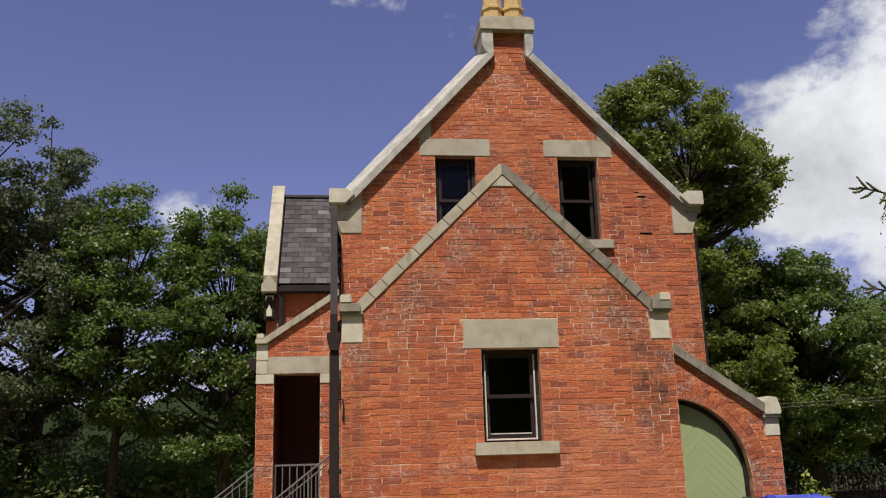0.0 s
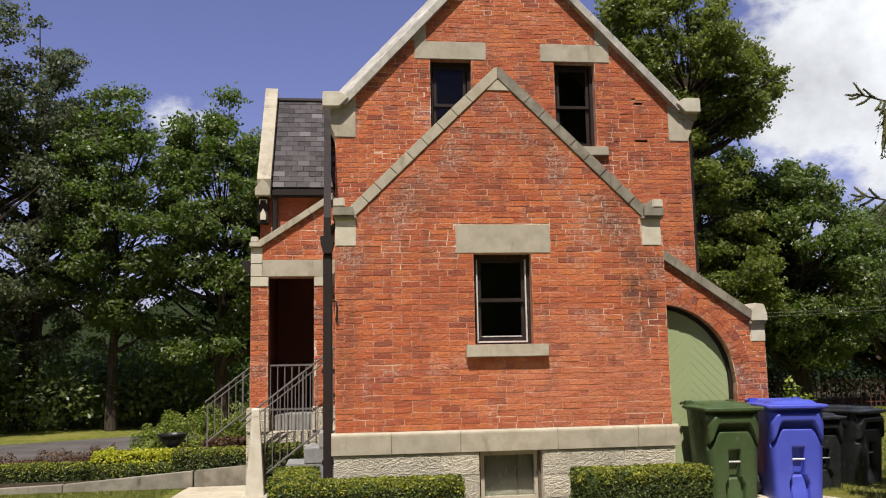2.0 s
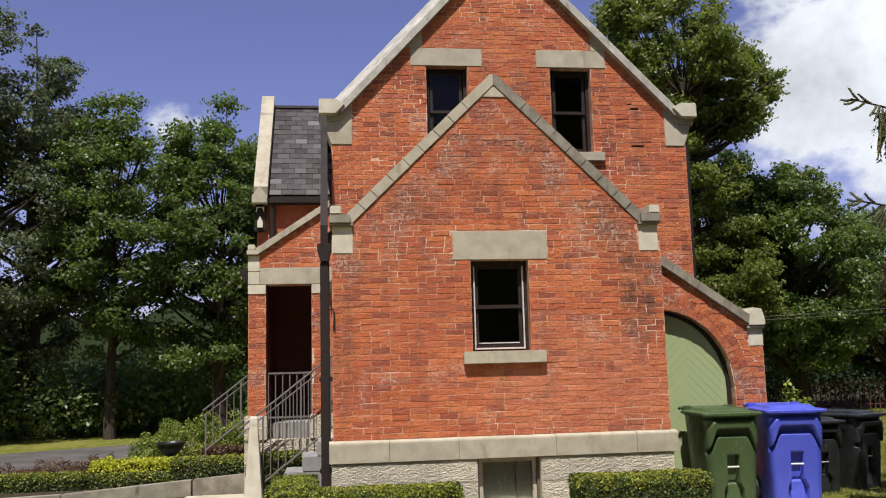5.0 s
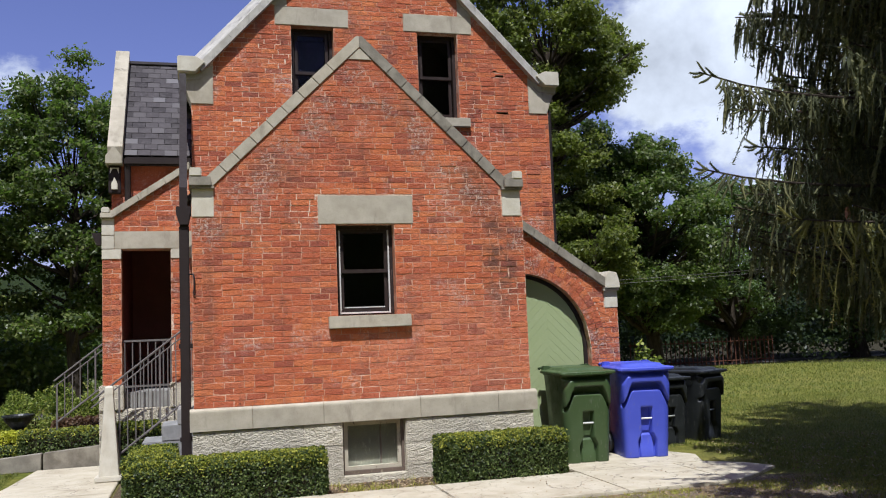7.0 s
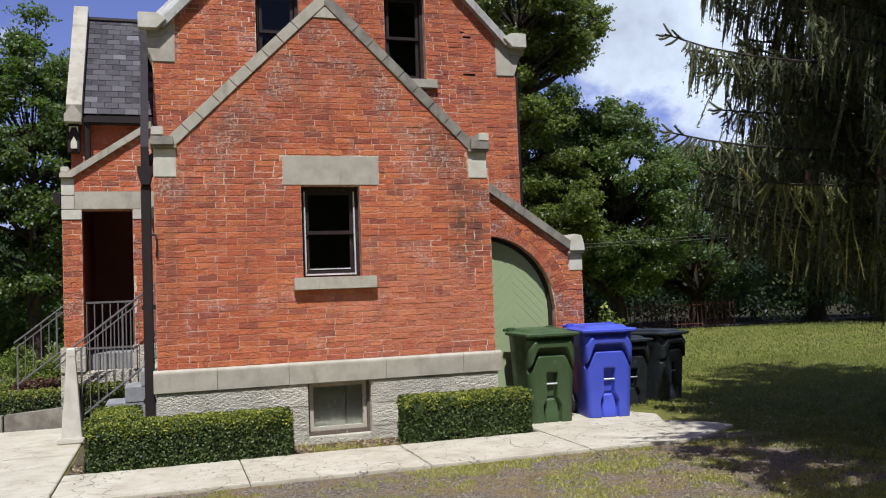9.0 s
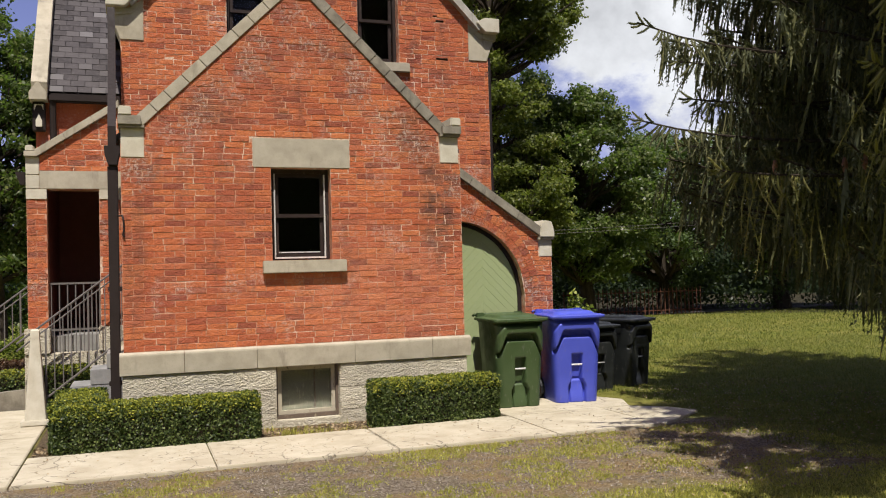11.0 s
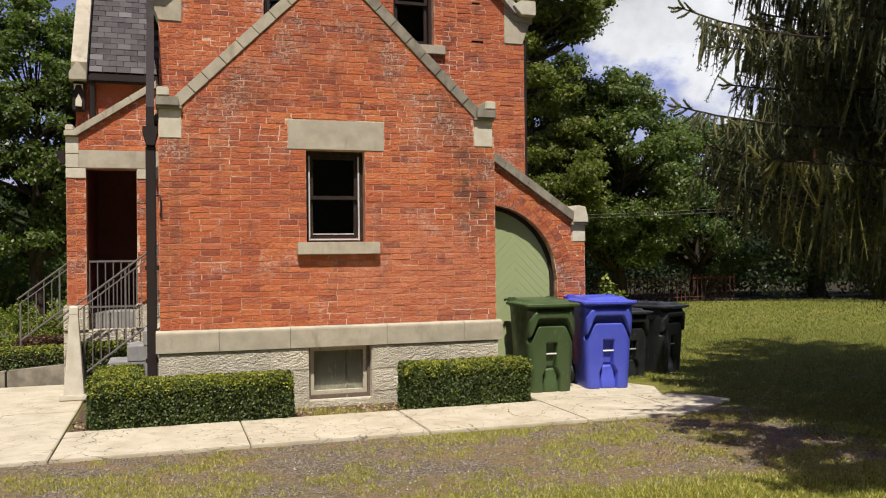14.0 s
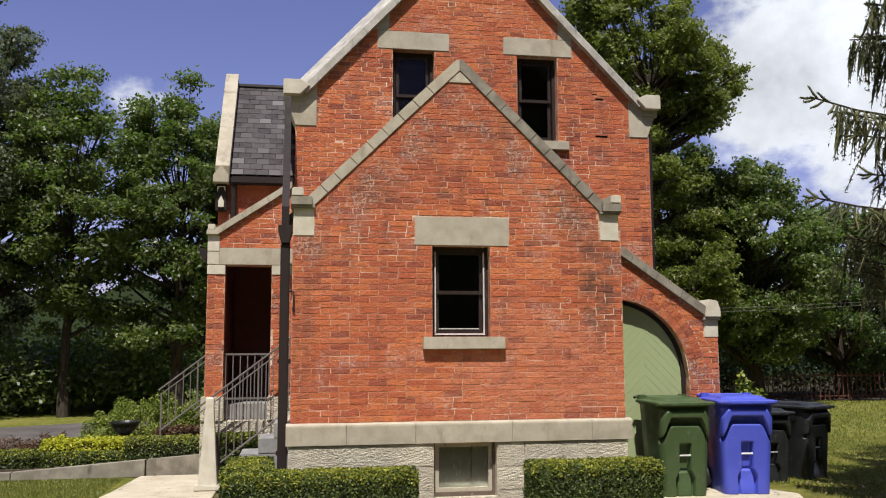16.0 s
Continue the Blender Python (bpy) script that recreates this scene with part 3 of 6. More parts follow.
def brick_mesh(name, length, seed=0):
    """One brick, its face chamfered; the face lies at y = 0 and looks to -y."""
    hx, hz, c = length / 2 - 0.0052, COURSE / 2 - 0.0040, 0.002
    bm = bmesh.new()
    r0 = [bm.verts.new((sx * hx, 0.05, sz * hz)) for sx, sz in ((-1, -1), (1, -1), (1, 1), (-1, 1))]
    r1 = [bm.verts.new((sx * hx, c, sz * hz)) for sx, sz in ((-1, -1), (1, -1), (1, 1), (-1, 1))]
    r2 = [bm.verts.new((sx * (hx - c), 0.0, sz * (hz - c))) for sx, sz in ((-1, -1), (1, -1), (1, 1), (-1, 1))]
    for p, q in ((r0, r1), (r1, r2)):
        for k in range(4):
            bm.faces.new((p[k], p[(k + 1) % 4], q[(k + 1) % 4], q[k]))
    bm.faces.new(r2)
    r = np.random.default_rng(seed)
    for a, b in zip(r1, r2):
        w = Vector(r.normal(0, 1, 3) * np.array([0.0026, 0.0011, 0.0019]))
        a.co += w
        b.co += w + Vector(r.normal(0, 0.0006, 3))
    return finish(name, bm, BRICK)


BRICKS = [brick_mesh("brick", LONG, 60 + k) for k in range(8)]
later = []      # single bricks are linked last


def set_bricks(wall, rows, y, single, seed, yaw=0.0, origin=(0, 0)):
    """single(x, z): whether a brick there is an object of its own; the rest is one mesh."""
    r = np.random.default_rng(seed)
    rest, count = [], 0
    for x, z, ln in rows:
        out = y + float(np.clip(r.normal(0, 0.0008), -0.003, 0.0009)) - (0.004 if r.random() < 0.04 else 0)
        worn = 0.0
        if single(x, z) and count < 300:
            count += 1
            later.append((wall, x, out + worn, z, ln, r.normal(0, 0.18)))
        else:
            rest.append((x, out + worn, z, ln))
    if not rest:
        return
    a = np.array(rest)
    n = len(a)
    hx, hz, c = a[:, 3] / 2 - 0.0052, COURSE / 2 - 0.0040, 0.002
    sx, sz = np.array([-1, 1, 1, -1]), np.array([-1, -1, 1, 1])
    rot = r.normal(0, 0.003, n)

    def ring(inset, dep):
        px = sx[None] * (hx[:, None] - inset)
        pz = sz[None] * (hz - inset) + px * rot[:, None]
        return np.stack([a[:, 0, None] + px, np.repeat((a[:, 1] + dep)[:, None], 4, 1), a[:, 2, None] + pz], axis=2)

    v = np.concatenate([ring(0, 0.05), ring(0, c), ring(c, 0)], axis=1)
    wob = r.normal(0, 1, (n, 4, 3)) * np.array([0.0026, 0.0011, 0.0019])
    v[:, 4:8] += wob
    v[:, 8:12] += wob + r.normal(0, 0.0006, (n, 4, 3))
    f1 = [(k, (k + 1) % 4, 4 + (k + 1) % 4, 4 + k) for k in range(4)] + [(4 + k, 4 + (k + 1) % 4, 8 + (k + 1) % 4, 8 + k) for k in range(4)] + [(8, 9, 10, 11)]
    faces = (np.array(f1)[None] + 12 * np.arange(n)[:, None, None]).reshape(-1, 4)
    me = bpy.data.meshes.new("brickwork")
    me.from_pydata(v.reshape(-1, 3).tolist(), [], faces.tolist())
    me.materials.append(BRICK)
    ob = new("brickwork", me)
    ob.parent = wall
    ob["kind"] = "stuff"


def stone(name, bm, mat=None, parent=None, label=""):
    return part(name, bm, mat or LIMESTONE, parent or house, label)


def sash_window(name, x0, x1, z0, z1, y, bright=False, meet=0.5):
    """A two-light sash window in its opening; y: the face of the wall."""
    w = part(name, block(x0, x0 + 0.045, y + 0.13, y + 0.21, z0, z1), FRAME, house, "sash window in flaking dark brown paint")
    for nm, b in (("jamb", (x1 - 0.045, x1, z0, z1)), ("head", (x0 + 0.045, x1 - 0.045, z1 - 0.05, z1)), ("cill", (x0 + 0.045, x1 - 0.045, z0, z0 + 0.035))):
        part(nm, block(b[0], b[1], y + 0.13, y + 0.21, b[2], b[3], 0.004), FRAME, w)
    if bright:
        for xa in (x0 + 0.045, x1 - 0.06):
            part("stop_bead", block(xa, xa + 0.015, y + 0.12, y + 0.15, z0 + 0.02, z1 - 0.06), WHITEPAINT, w, "worn white bead")
        part("stop_bead", block(x0 + 0.06, x1 - 0.06, y + 0.115, y + 0.15, z0 + 0.022, z0 + 0.04), WHITEPAINT, w, "worn white bead")
        part("glazing_putty", block(x0 + 0.102, x1 - 0.102, y + 0.172, y + 0.179, z0 + 0.088, z0 + 0.101, 0.002), WHITEPAINT, w, "flaking white putty line")
    zm = z0 + (z1 - z0) * meet
    for k, (za, zb, yy) in enumerate(((z0 + 0.036, zm + 0.02, y + 0.18), (zm - 0.02, z1 - 0.05, y + 0.15))):
        xa, xb = x0 + 0.061, x1 - 0.061
        bm = block(xa, xa + 0.04, yy, yy + 0.03, za, zb)
        block(xb - 0.04, xb, yy, yy + 0.03, za, zb, bm=bm)
        block(xa + 0.04, xb - 0.04, yy, yy + 0.03, za, za + (0.06 if k == 0 else 0.042), bm=bm)
        block(xa + 0.04, xb - 0.04, yy, yy + 0.03, zb - 0.042, zb, bm=bm)
        part("sash", bm, FRAME, w)
        p = part("pane", block(xa + 0.04, xb - 0.04, yy + 0.012, yy + 0.016, za + 0.04, zb - 0.042), GLASS, w, "dark glass pane")
        p.visible_shadow = False
    return w


# wing: front wall
APEX_X = 1.93


def wing_top(x):
    return 4.85 - abs(x - APEX_X) * 0.985


WIN = (1.60, 2.285, 1.655, 2.71)
BASE = (1.61, 2.34, -0.155, 0.475)
wing = part("wing_wall", wall_core(0.0, W, wing_top, 0.45, [WIN], 0.0034, 0.34, (APEX_X,)), MORTAR, house, "gabled brick front wall")
rows = lay(0, W, 0.70, 4.75, lambda z: max(0, APEX_X - (4.86 - z) / 0.985), lambda z: min(W, APEX_X + (4.86 - z) / 0.985),
           [WIN, (1.40, 2.515, 2.71, 3.05), (-0.1, 0.24, 2.80, 3.3), (3.63, 4.1, 2.80, 3.3)], 11)
set_bricks(wing, rows, 0.0, lambda x, z: z < 1.75, 12)
bm = wall_core(0.0, W, lambda x: 0.452, -0.45, [BASE], 0.0, 0.34)
basement = part("basement_wall", bm, ROCK, house, "rock-faced limestone basement wall")
for x0, x1, z0, z1 in ((-0.02, 0.42, 0.20, 0.452), (0.42, 1.17, 0.20, 0.452), (1.17, 1.605, 0.20, 0.452), (2.345, 2.66, 0.18, 0.452), (2.66, 3.30, 0.20, 0.452), (3.30, 3.915, 0.20, 0.452),
                       (-0.02, 0.75, -0.06, 0.20), (0.75, 1.30, -0.06, 0.20), (1.30, 1.605, -0.06, 0.20), (2.345, 2.95, -0.08, 0.18), (2.95, 3.915, -0.06, 0.20),
                       (-0.02, 0.9, -0.4, -0.06), (0.9, 1.605, -0.4, -0.06), (1.605, 2.345, -0.4, -0.157), (2.345, 3.2, -0.4, -0.08), (3.2, 3.915, -0.4, -0.06)):
    b = bmesh.new()
    nx, nz = max(6, int((x1 - x0) / 0.017)), max(6, int((z1 - z0) / 0.017))
    g = [[None] * (nz + 1) for _ in range(nx + 1)]
    off = rng.uniform(0, 50)
    for i in range(nx + 1):
        for j in range(nz + 1):
            x, z = x0 + 0.004 + (x1 - x0 - 0.008) * i / nx, z0 + 0.004 + (z1 - z0 - 0.008) * j / nz
            edge = min(i, nx - i, j, nz - j)
            ridge = 1.0 - abs(noise.noise(Vector((x * 17 + off, z * 34, 1.3)))) * 1.7 + 0.5 * noise.noise(Vector((x * 45 + off, z * 70, 4.3)))
            y = -0.013 if edge <= 1 else -0.013 - 0.0065 * max(-0.7, ridge - 0.35)
            g[i][j] = b.verts.new((x, y, z))
    for i in range(nx):
        for j in range(nz):
            b.faces.new((g[i][j], g[i + 1][j], g[i + 1][j + 1], g[i][j + 1]))
    rim = [g[i][0] for i in range(nx + 1)] + [g[nx][j] for j in range(1, nz + 1)] + [g[i][nz] for i in range(nx - 1, -1, -1)] + [g[0][j] for j in range(nz - 1, 0, -1)]
    back = [b.verts.new((v.co.x, 0.06, v.co.z)) for v in rim]
    for k in range(len(rim)):
        j = (k + 1) % len(rim)
        b.faces.new((rim[k], rim[j], back[j], back[k]))
    part("stone", b, ROCK, basement)

# water table in long stones, weathered top
for a, b in ((-0.045, 0.62), (0.62, 1.40), (1.40, 2.52), (2.52, 3.47), (3.47, 3.965)):
    pts = [(0.05, 0.455), (-0.035, 0.455), (-0.042, 0.662), (-0.038, 0.678), (0.0, 0.699), (0.05, 0.699)]
    stone("water_table_stone", prism(pts, a + 0.002, b - 0.002, 0.003, axis="x"))
stone("water_table_stone", prism([(0.05, 0.455), (-0.045, 0.455), (-0.045, 0.675), (0.0, 0.699), (0.05, 0.699)], 0.05, 1.72, axis="y"))
stone("lintel", block(1.40, 2.515, -0.006, 0.2, 2.712, 3.048, 0.006), None, None, "plain grey limestone lintel")
stone("sill", block(1.485, 2.44, -0.078, 0.16, 1.51, 1.652, 0.008), None, None, "grey limestone sill")
sash_window("window", *WIN[:2], 1.655, 2.71, 0.0, True, 0.49)

# basement window, boarded behind dusty glass
bw = part("basement_window", block(BASE[0], BASE[0] + 0.03, 0.10, 0.18, BASE[2], BASE[3], 0.004), DULLFRAME, house, "weathered cream basement window")
for b in ((BASE[1] - 0.03, BASE[1], BASE[2], BASE[3]), (BASE[0] + 0.03, BASE[1] - 0.03, BASE[3] - 0.035, BASE[3]), (BASE[0] + 0.03, BASE[1] - 0.03, BASE[2], BASE[2] + 0.045)):
    part("frame", block(b[0], b[1], 0.10, 0.18, b[2], b[3], 0.004), DULLFRAME, bw)
xa, xb, za, zb = BASE[0] + 0.032, BASE[1] - 0.032, BASE[2] + 0.047, BASE[3] - 0.037
b = block(xa, xa + 0.045, 0.13, 0.165, za, zb)
for q in ((xb - 0.045, xb, za, zb), (xa + 0.045, xb - 0.045, za, za + 0.045), (xa + 0.045, xb - 0.045, zb - 0.045, zb)):
    block(q[0], q[1], 0.13, 0.165, q[2], q[3], bm=b)
part("sash", b, OLDFRAME, bw)
part("pane", block(xa + 0.045, xb - 0.045, 0.142, 0.147, za + 0.045, zb - 0.045), GLASS, bw, "dusty pane").visible_shadow = False
part("board", block(xa + 0.02, xb - 0.02, 0.20, 0.22, za, zb), DUSTY, bw, "dusty board behind the glass")
part("mullion", block(2.07, 2.085, 0.175, 0.195, za, zb), DULLFRAME, bw)

# kneelers, coping and apex stone of the wing
for side in (-1, 1):
    m = (lambda x: x) if side < 0 else (lambda x: W - 0.02 - x)

    def bx(x0, x1, *r, bev=0.006):
        return block(min(m(x0), m(x1)), max(m(x0), m(x1)), *r, bev)

    k = stone("kneeler", bx(0.005, 0.24, -0.008, 0.33, 2.80, 3.115), PALESTONE, None, "pale streaked limestone kneeler")
    stone("moulding", bx(-0.012, 0.25, -0.05, 0.34, 3.115, 3.145, bev=0.004), DIRTYSTONE, k)
    stone("corbel", bx(-0.022, 0.215, -0.075, 0.34, 3.145, 3.245), DIRTYSTONE, k)
    stone("cap", bx(-0.015, 0.115, -0.08, 0.34, 3.245, 3.345, bev=0.012), PALESTONE, k)
    # coping stones up the slope
    d = Vector((1, 0.985)).normalized()
    nrm = Vector((-d.y, d.x))
    start, end = Vector((0.225, 3.135)), Vector((1.795, 4.692))
    ln = (end - start).length
    cuts = [0.0, 0.105, 0.2, 0.32, 0.44, 0.55, 0.67, 0.78, 0.89, 1.0]
    for a, b in zip(cuts, cuts[1:]):
        p, q = start + d * (ln * a + 0.002), start + d * (ln * b - 0.002)
        pts = [p, q, q + nrm * 0.125, p + nrm * 0.125]
        if b == 1.0:
            pts = [p, Vector((1.9385, 4.818)), Vector((1.9385, 4.958)), Vector((1.905, 4.957)), p + nrm * 0.125]
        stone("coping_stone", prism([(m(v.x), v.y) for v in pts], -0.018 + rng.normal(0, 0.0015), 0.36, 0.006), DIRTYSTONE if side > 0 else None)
stone("apex_stone", prism([(1.80, 4.672), (2.08, 4.672), (1.955, 4.80), (1.925, 4.80)], -0.012, 0.30, 0.004), LIMESTONE, None, "pale limestone apex stone under the copings")

# wing: flanks, roof, floor
part("wing_flank", block(0.0, 0.3, 0.342, D - 0.002, -0.4, 3.05), BRICK, house)
part("wing_flank", block(W - 0.3, W, 0.342, D - 0.002, -0.4, 3.05), BRICK, house)
part("wing_roof", prism([(-0.12, 2.95), (APEX_X, 4.72), (W + 0.12, 2.95), (W + 0.12, 3.03), (APEX_X, 4.80), (-0.12, 3.03)], 0.345, D - 0.002), SLATE, house, "grey slate roof")
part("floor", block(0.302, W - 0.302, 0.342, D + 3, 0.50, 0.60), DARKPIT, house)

# main gable
AX = 2.475


UP1, UP2 = (1.32, 1.90, 4.43, 5.665), (3.09, 3.68, 4.43, 5.665)
SPALLS = [(4.24, 4.36, 5.055, 5.085), (4.20, 4.26, 5.13, 5.15), (4.27, 4.36, 4.89, 4.92), (4.23, 4.41, 4.495, 4.54)]
main = part("gable_wall", wall_core(0.0, HW, lambda x: min(7.22, 7.24 - (abs(x - AX) - 0.25)), 2.6, [UP1, UP2, *SPALLS], D + 0.0034, D + 0.36, (AX - 0.26, AX + 0.26)), MORTAR, house, "tall gabled brick wall")
rows = lay(0, HW, 2.62, 7.60, lambda z: max(0.0, AX - (7.24 - z) - 0.25) if z < 7.2 else 2.22, lambda z: min(HW, AX + (7.24 - z) + 0.25) if z < 7.2 else 2.688,
           [UP1, UP2, *((a, b, c - 0.005, d + 0.005) for a, b, c, d in SPALLS), (1.105, 2.11, 5.665, 5.925), (2.895, 3.90, 5.665, 5.925), (-0.1, 0.28, 4.53, 5.2), (4.735, 5.2, 4.53, 5.2), (1.02, 1.27, 5.925, 6.17), (3.70, 3.96, 5.925, 6.2)], 21)
set_bricks(main, rows, D, lambda x, z: 2.9 < x and 3.3 < z < 5.3, 22)
for x0, x1, z0, z1 in SPALLS:
    low = 2.62 + COURSE * math.floor(((z0 + z1) / 2 - 2.62) / COURSE)
    for a, b in ((min(low, z0) + 0.004, z0), (z1, max(low + COURSE, z1) - 0.004)):
        if b - a > 0.006:
            part("broken_brick", block(x0 - 0.11, x1 + 0.09, D + 0.002, D + 0.06, a, b, 0.003), BRICK, main)
    for a, b in ((x0 - 0.11, x0), (x1, x1 + 0.09)):
        part("broken_brick", block(a, b, D + 0.003, D + 0.06, z0 + 0.001, z1 - 0.001), BRICK, main)
for x0, x1, u in ((1.105, 2.11, UP1), (2.895, 3.90, UP2)):
    stone("lintel", block(x0, x1, D - 0.008, D + 0.2, 5.667, 5.923, 0.006), None, None, "plain grey limestone lintel")
    stone("sill", block(u[0] - 0.13, u[1] + 0.14, D - 0.06, D + 0.15, 4.30, 4.427, 0.008), None, None, "grey limestone sill")
    sash_window("window", u[0], u[1], u[2], u[3], D, False, 0.5)
stone("skew_stone", prism([(1.11, 5.926), (1.27, 5.926), (1.27, 6.22), (1.02, 5.98)], D - 0.006, D + 0.2))
stone("skew_stone", prism([(3.70, 5.926), (3.895, 5.926), (3.94, 5.98), (3.70, 6.22)], D - 0.006, D + 0.2))
for side in (-1, 1):
    m = (lambda x: x) if side < 0 else (lambda x: HW - 0.02 - x)
    k = stone("kneeler", prism([(m(0.0), 4.53), (m(0.28), 4.53), (m(0.28), 5.06), (m(-0.02), 4.86), (m(-0.11), 4.83)], D - 0.012, D + 0.36, 0.006), None, None, "shaped limestone kneeler")
    stone("cap", prism([(m(-0.165), 4.925), (m(0.06), 4.925), (m(0.19), 5.06), (m(0.06), 5.135), (m(-0.165), 5.135)], D - 0.13, D + 0.36, 0.01), PALESTONE, k)
    stone("moulding", prism([(m(-0.14), 4.83), (m(0.13), 4.86), (m(0.20), 4.93), (m(-0.15), 4.925)], D - 0.03, D + 0.35), None, k)
    start, end = Vector((0.14, 4.955)), Vector((2.19, 7.165)) if side < 0 else Vector((2.285, 7.175))
    d = (end - start).normalized()
    nrm = Vector((-d.y, d.x))
    ln = (end - start).length
    for a, b in zip(np.linspace(0, 1, 6), np.linspace(0, 1, 6)[1:]):
        p, q = start + d * (ln * a + 0.0015), start + d * (ln * b - 0.0015)
        # upright front, top weathered back to the roof
        prof = [(0.0, D - 0.10), (0.092, D - 0.10), (0.104, D - 0.088), (0.27, D + 0.27), (0.26, D + 0.38), (0.0, D + 0.38)]
        cb = loft([[(m(v.x + nrm.x * n), y, v.y + nrm.y * n) for n, y in prof] for v in (p, q)])
        stone("coping_stone", cb, COPESTONE)
    if side < 0:
        pts = [(2.19, 7.165), (2.22, 7.20), (2.22, 7.60), (2.05, 7.60), (2.05, 7.36), (2.10, 7.26)]
    else:
        pts = [(2.72, 7.175), (2.69, 7.21), (2.69, 7.60), (2.82, 7.60), (2.82, 7.36), (2.79, 7.26)]
    stone("chimney_shoulder", prism(pts, D - 0.09, D + 0.5, 0.006), COPESTONE)
chimney = part("chimney", block(2.222, 2.688, D + 0.012, D + 0.7, 7.0, 7.60), MORTAR, house, "brick chimney base with buff clay pots")
stone("chimney_cap", prism([(2.03, 7.60), (2.84, 7.60), (2.845, 7.765), (2.80, 7.82), (2.07, 7.82), (2.025, 7.765)], D - 0.12, D + 0.55, 0.01), None, chimney)
for x in (2.245, 2.56):
    rings = []
    for z, r in ((7.80, 0.155), (7.97, 0.155), (8.0, 0.175), (8.04, 0.175), (8.06, 0.145), (8.3, 0.14), (8.32, 0.165), (8.36, 0.165), (8.38, 0.13), (8.9, 0.12), (8.92, 0.15), (9.0, 0.15)):
        rings.append([(x + 0.015 + r * math.cos(radians(22.5 + 45 * k)), D + 0.12 + r * math.sin(radians(22.5 + 45 * k)), z) for k in range(8)])
    part("chimney_pot", loft(rings), POTCLAY, chimney, "octagonal buff clay pot")
# main block behind
part("side_wall", block(0.0, 0.3, D + 0.362, 9.0, -0.4, 4.95), BRICK, house)
part("side_wall", block(HW - 0.3, HW, D + 0.362, 9.0, -0.4, 4.95), BRICK, house)
part("rear_wall", block(0.302, HW - 0.302, 8.7, 9.0, -0.4, 7.1), BRICK, house)
# dark sheets added behind the openings in place of the rooms' shade
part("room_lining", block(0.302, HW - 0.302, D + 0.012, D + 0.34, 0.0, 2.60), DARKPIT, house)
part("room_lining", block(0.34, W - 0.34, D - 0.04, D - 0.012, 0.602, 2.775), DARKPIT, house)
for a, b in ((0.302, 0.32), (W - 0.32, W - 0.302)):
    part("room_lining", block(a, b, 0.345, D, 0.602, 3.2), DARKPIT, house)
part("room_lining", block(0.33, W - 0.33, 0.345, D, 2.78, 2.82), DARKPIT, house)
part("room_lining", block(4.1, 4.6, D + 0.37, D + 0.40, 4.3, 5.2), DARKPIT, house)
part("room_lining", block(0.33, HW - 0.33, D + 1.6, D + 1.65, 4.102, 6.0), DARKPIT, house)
part("main_roof", prism([(-0.15, 4.75), (AX, 7.20), (HW + 0.15, 4.75), (HW + 0.15, 4.85), (AX, 7.32), (-0.15, 4.85)], D + 0.385, 9.05), SLATE, house, "grey slate roof")
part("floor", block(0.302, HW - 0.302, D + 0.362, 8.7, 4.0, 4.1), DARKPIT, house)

# cross wing with the slate slope, its gable coping and the shaded wall under its eaves
EY, EZ, RY, RZ = 2.22, 3.93, 3.50, 5.585
cross = part("cross_wall", block(-1.04, -0.002, 2.30, 2.55, 2.92, 3.86), BRICK, house, "brick wall in the shade of the eaves")
part("cross_wall", prism([(2.552, 2.92), (4.8, 2.92), (4.8, 3.9), (3.5, 5.5), (2.552, 4.2)], -1.04, -0.80, axis="x"), BRICK, house)
sl = Vector((0, RY - EY, RZ - EZ)).normalized()
sn = Vector((0, -sl.z, sl.y))
roof = part("slate_roof", prism([(EY, EZ - 0.06), (RY, RZ - 0.06), (RY + 0.2, RZ - 0.1), (EY + 0.25, EZ - 0.1)], -0.9, 0.02, axis="x"), BROWN, house, "steep roof of grey slates")
part("slate_roof", prism([(RY, RZ - 0.02), (RY + 1.3, EZ), (RY + 1.25, EZ - 0.1), (RY, RZ - 0.12)], -0.9, 0.02, axis="x"), SLATE, house)
n_rows = 18
slope_len = (Vector((0, RY, RZ)) - Vector((0, EY, EZ))).length
slate_len = slope_len / n_rows
sb = bmesh.new()
bmesh.ops.create_cube(sb, size=1.0)
slate_me = finish("slate", sb, SLATE)
for i in range(n_rows):
    x = -0.88 - (0.085 if i % 2 else 0.0)
    while x < 0.0:
        w = 0.172
        a, b = max(x, -0.88), min(x + w, 0.0)
        if b - a > 0.03:
            s = new("slate", slate_me)
            s.parent = roof
            c = Vector((0, EY, EZ)) + sl * (slate_len * (i + 0.5) + 0.006) + sn * (0.008 + rng.normal(0, 0.0015))
            s.matrix_local = Matrix.Translation((((a + b) / 2), c.y, c.z)) @ Matrix.Rotation(math.atan2(sl.z, sl.y) - 0.045, 4, "X") @ Matrix.Diagonal((b - a - 0.006, slate_len + 0.012, 0.010, 1))
        x += w
part("ridge", block(-0.9, 0.02, RY - 0.06, RY + 0.06, RZ - 0.02, RZ + 0.03, 0.01), SLATE, house)
part("gutter", block(-0.87, 0.0, EY - 0.09, EY + 0.02, EZ - 0.14, EZ - 0.03, 0.02), BROWN, house, "dark brown eaves gutter")
part("downpipe", tube([(-0.83, EY - 0.02, EZ - 0.12), (-0.83, EY + 0.02, 3.0)], 0.04), BROWN, house, "dark brown downpipe")
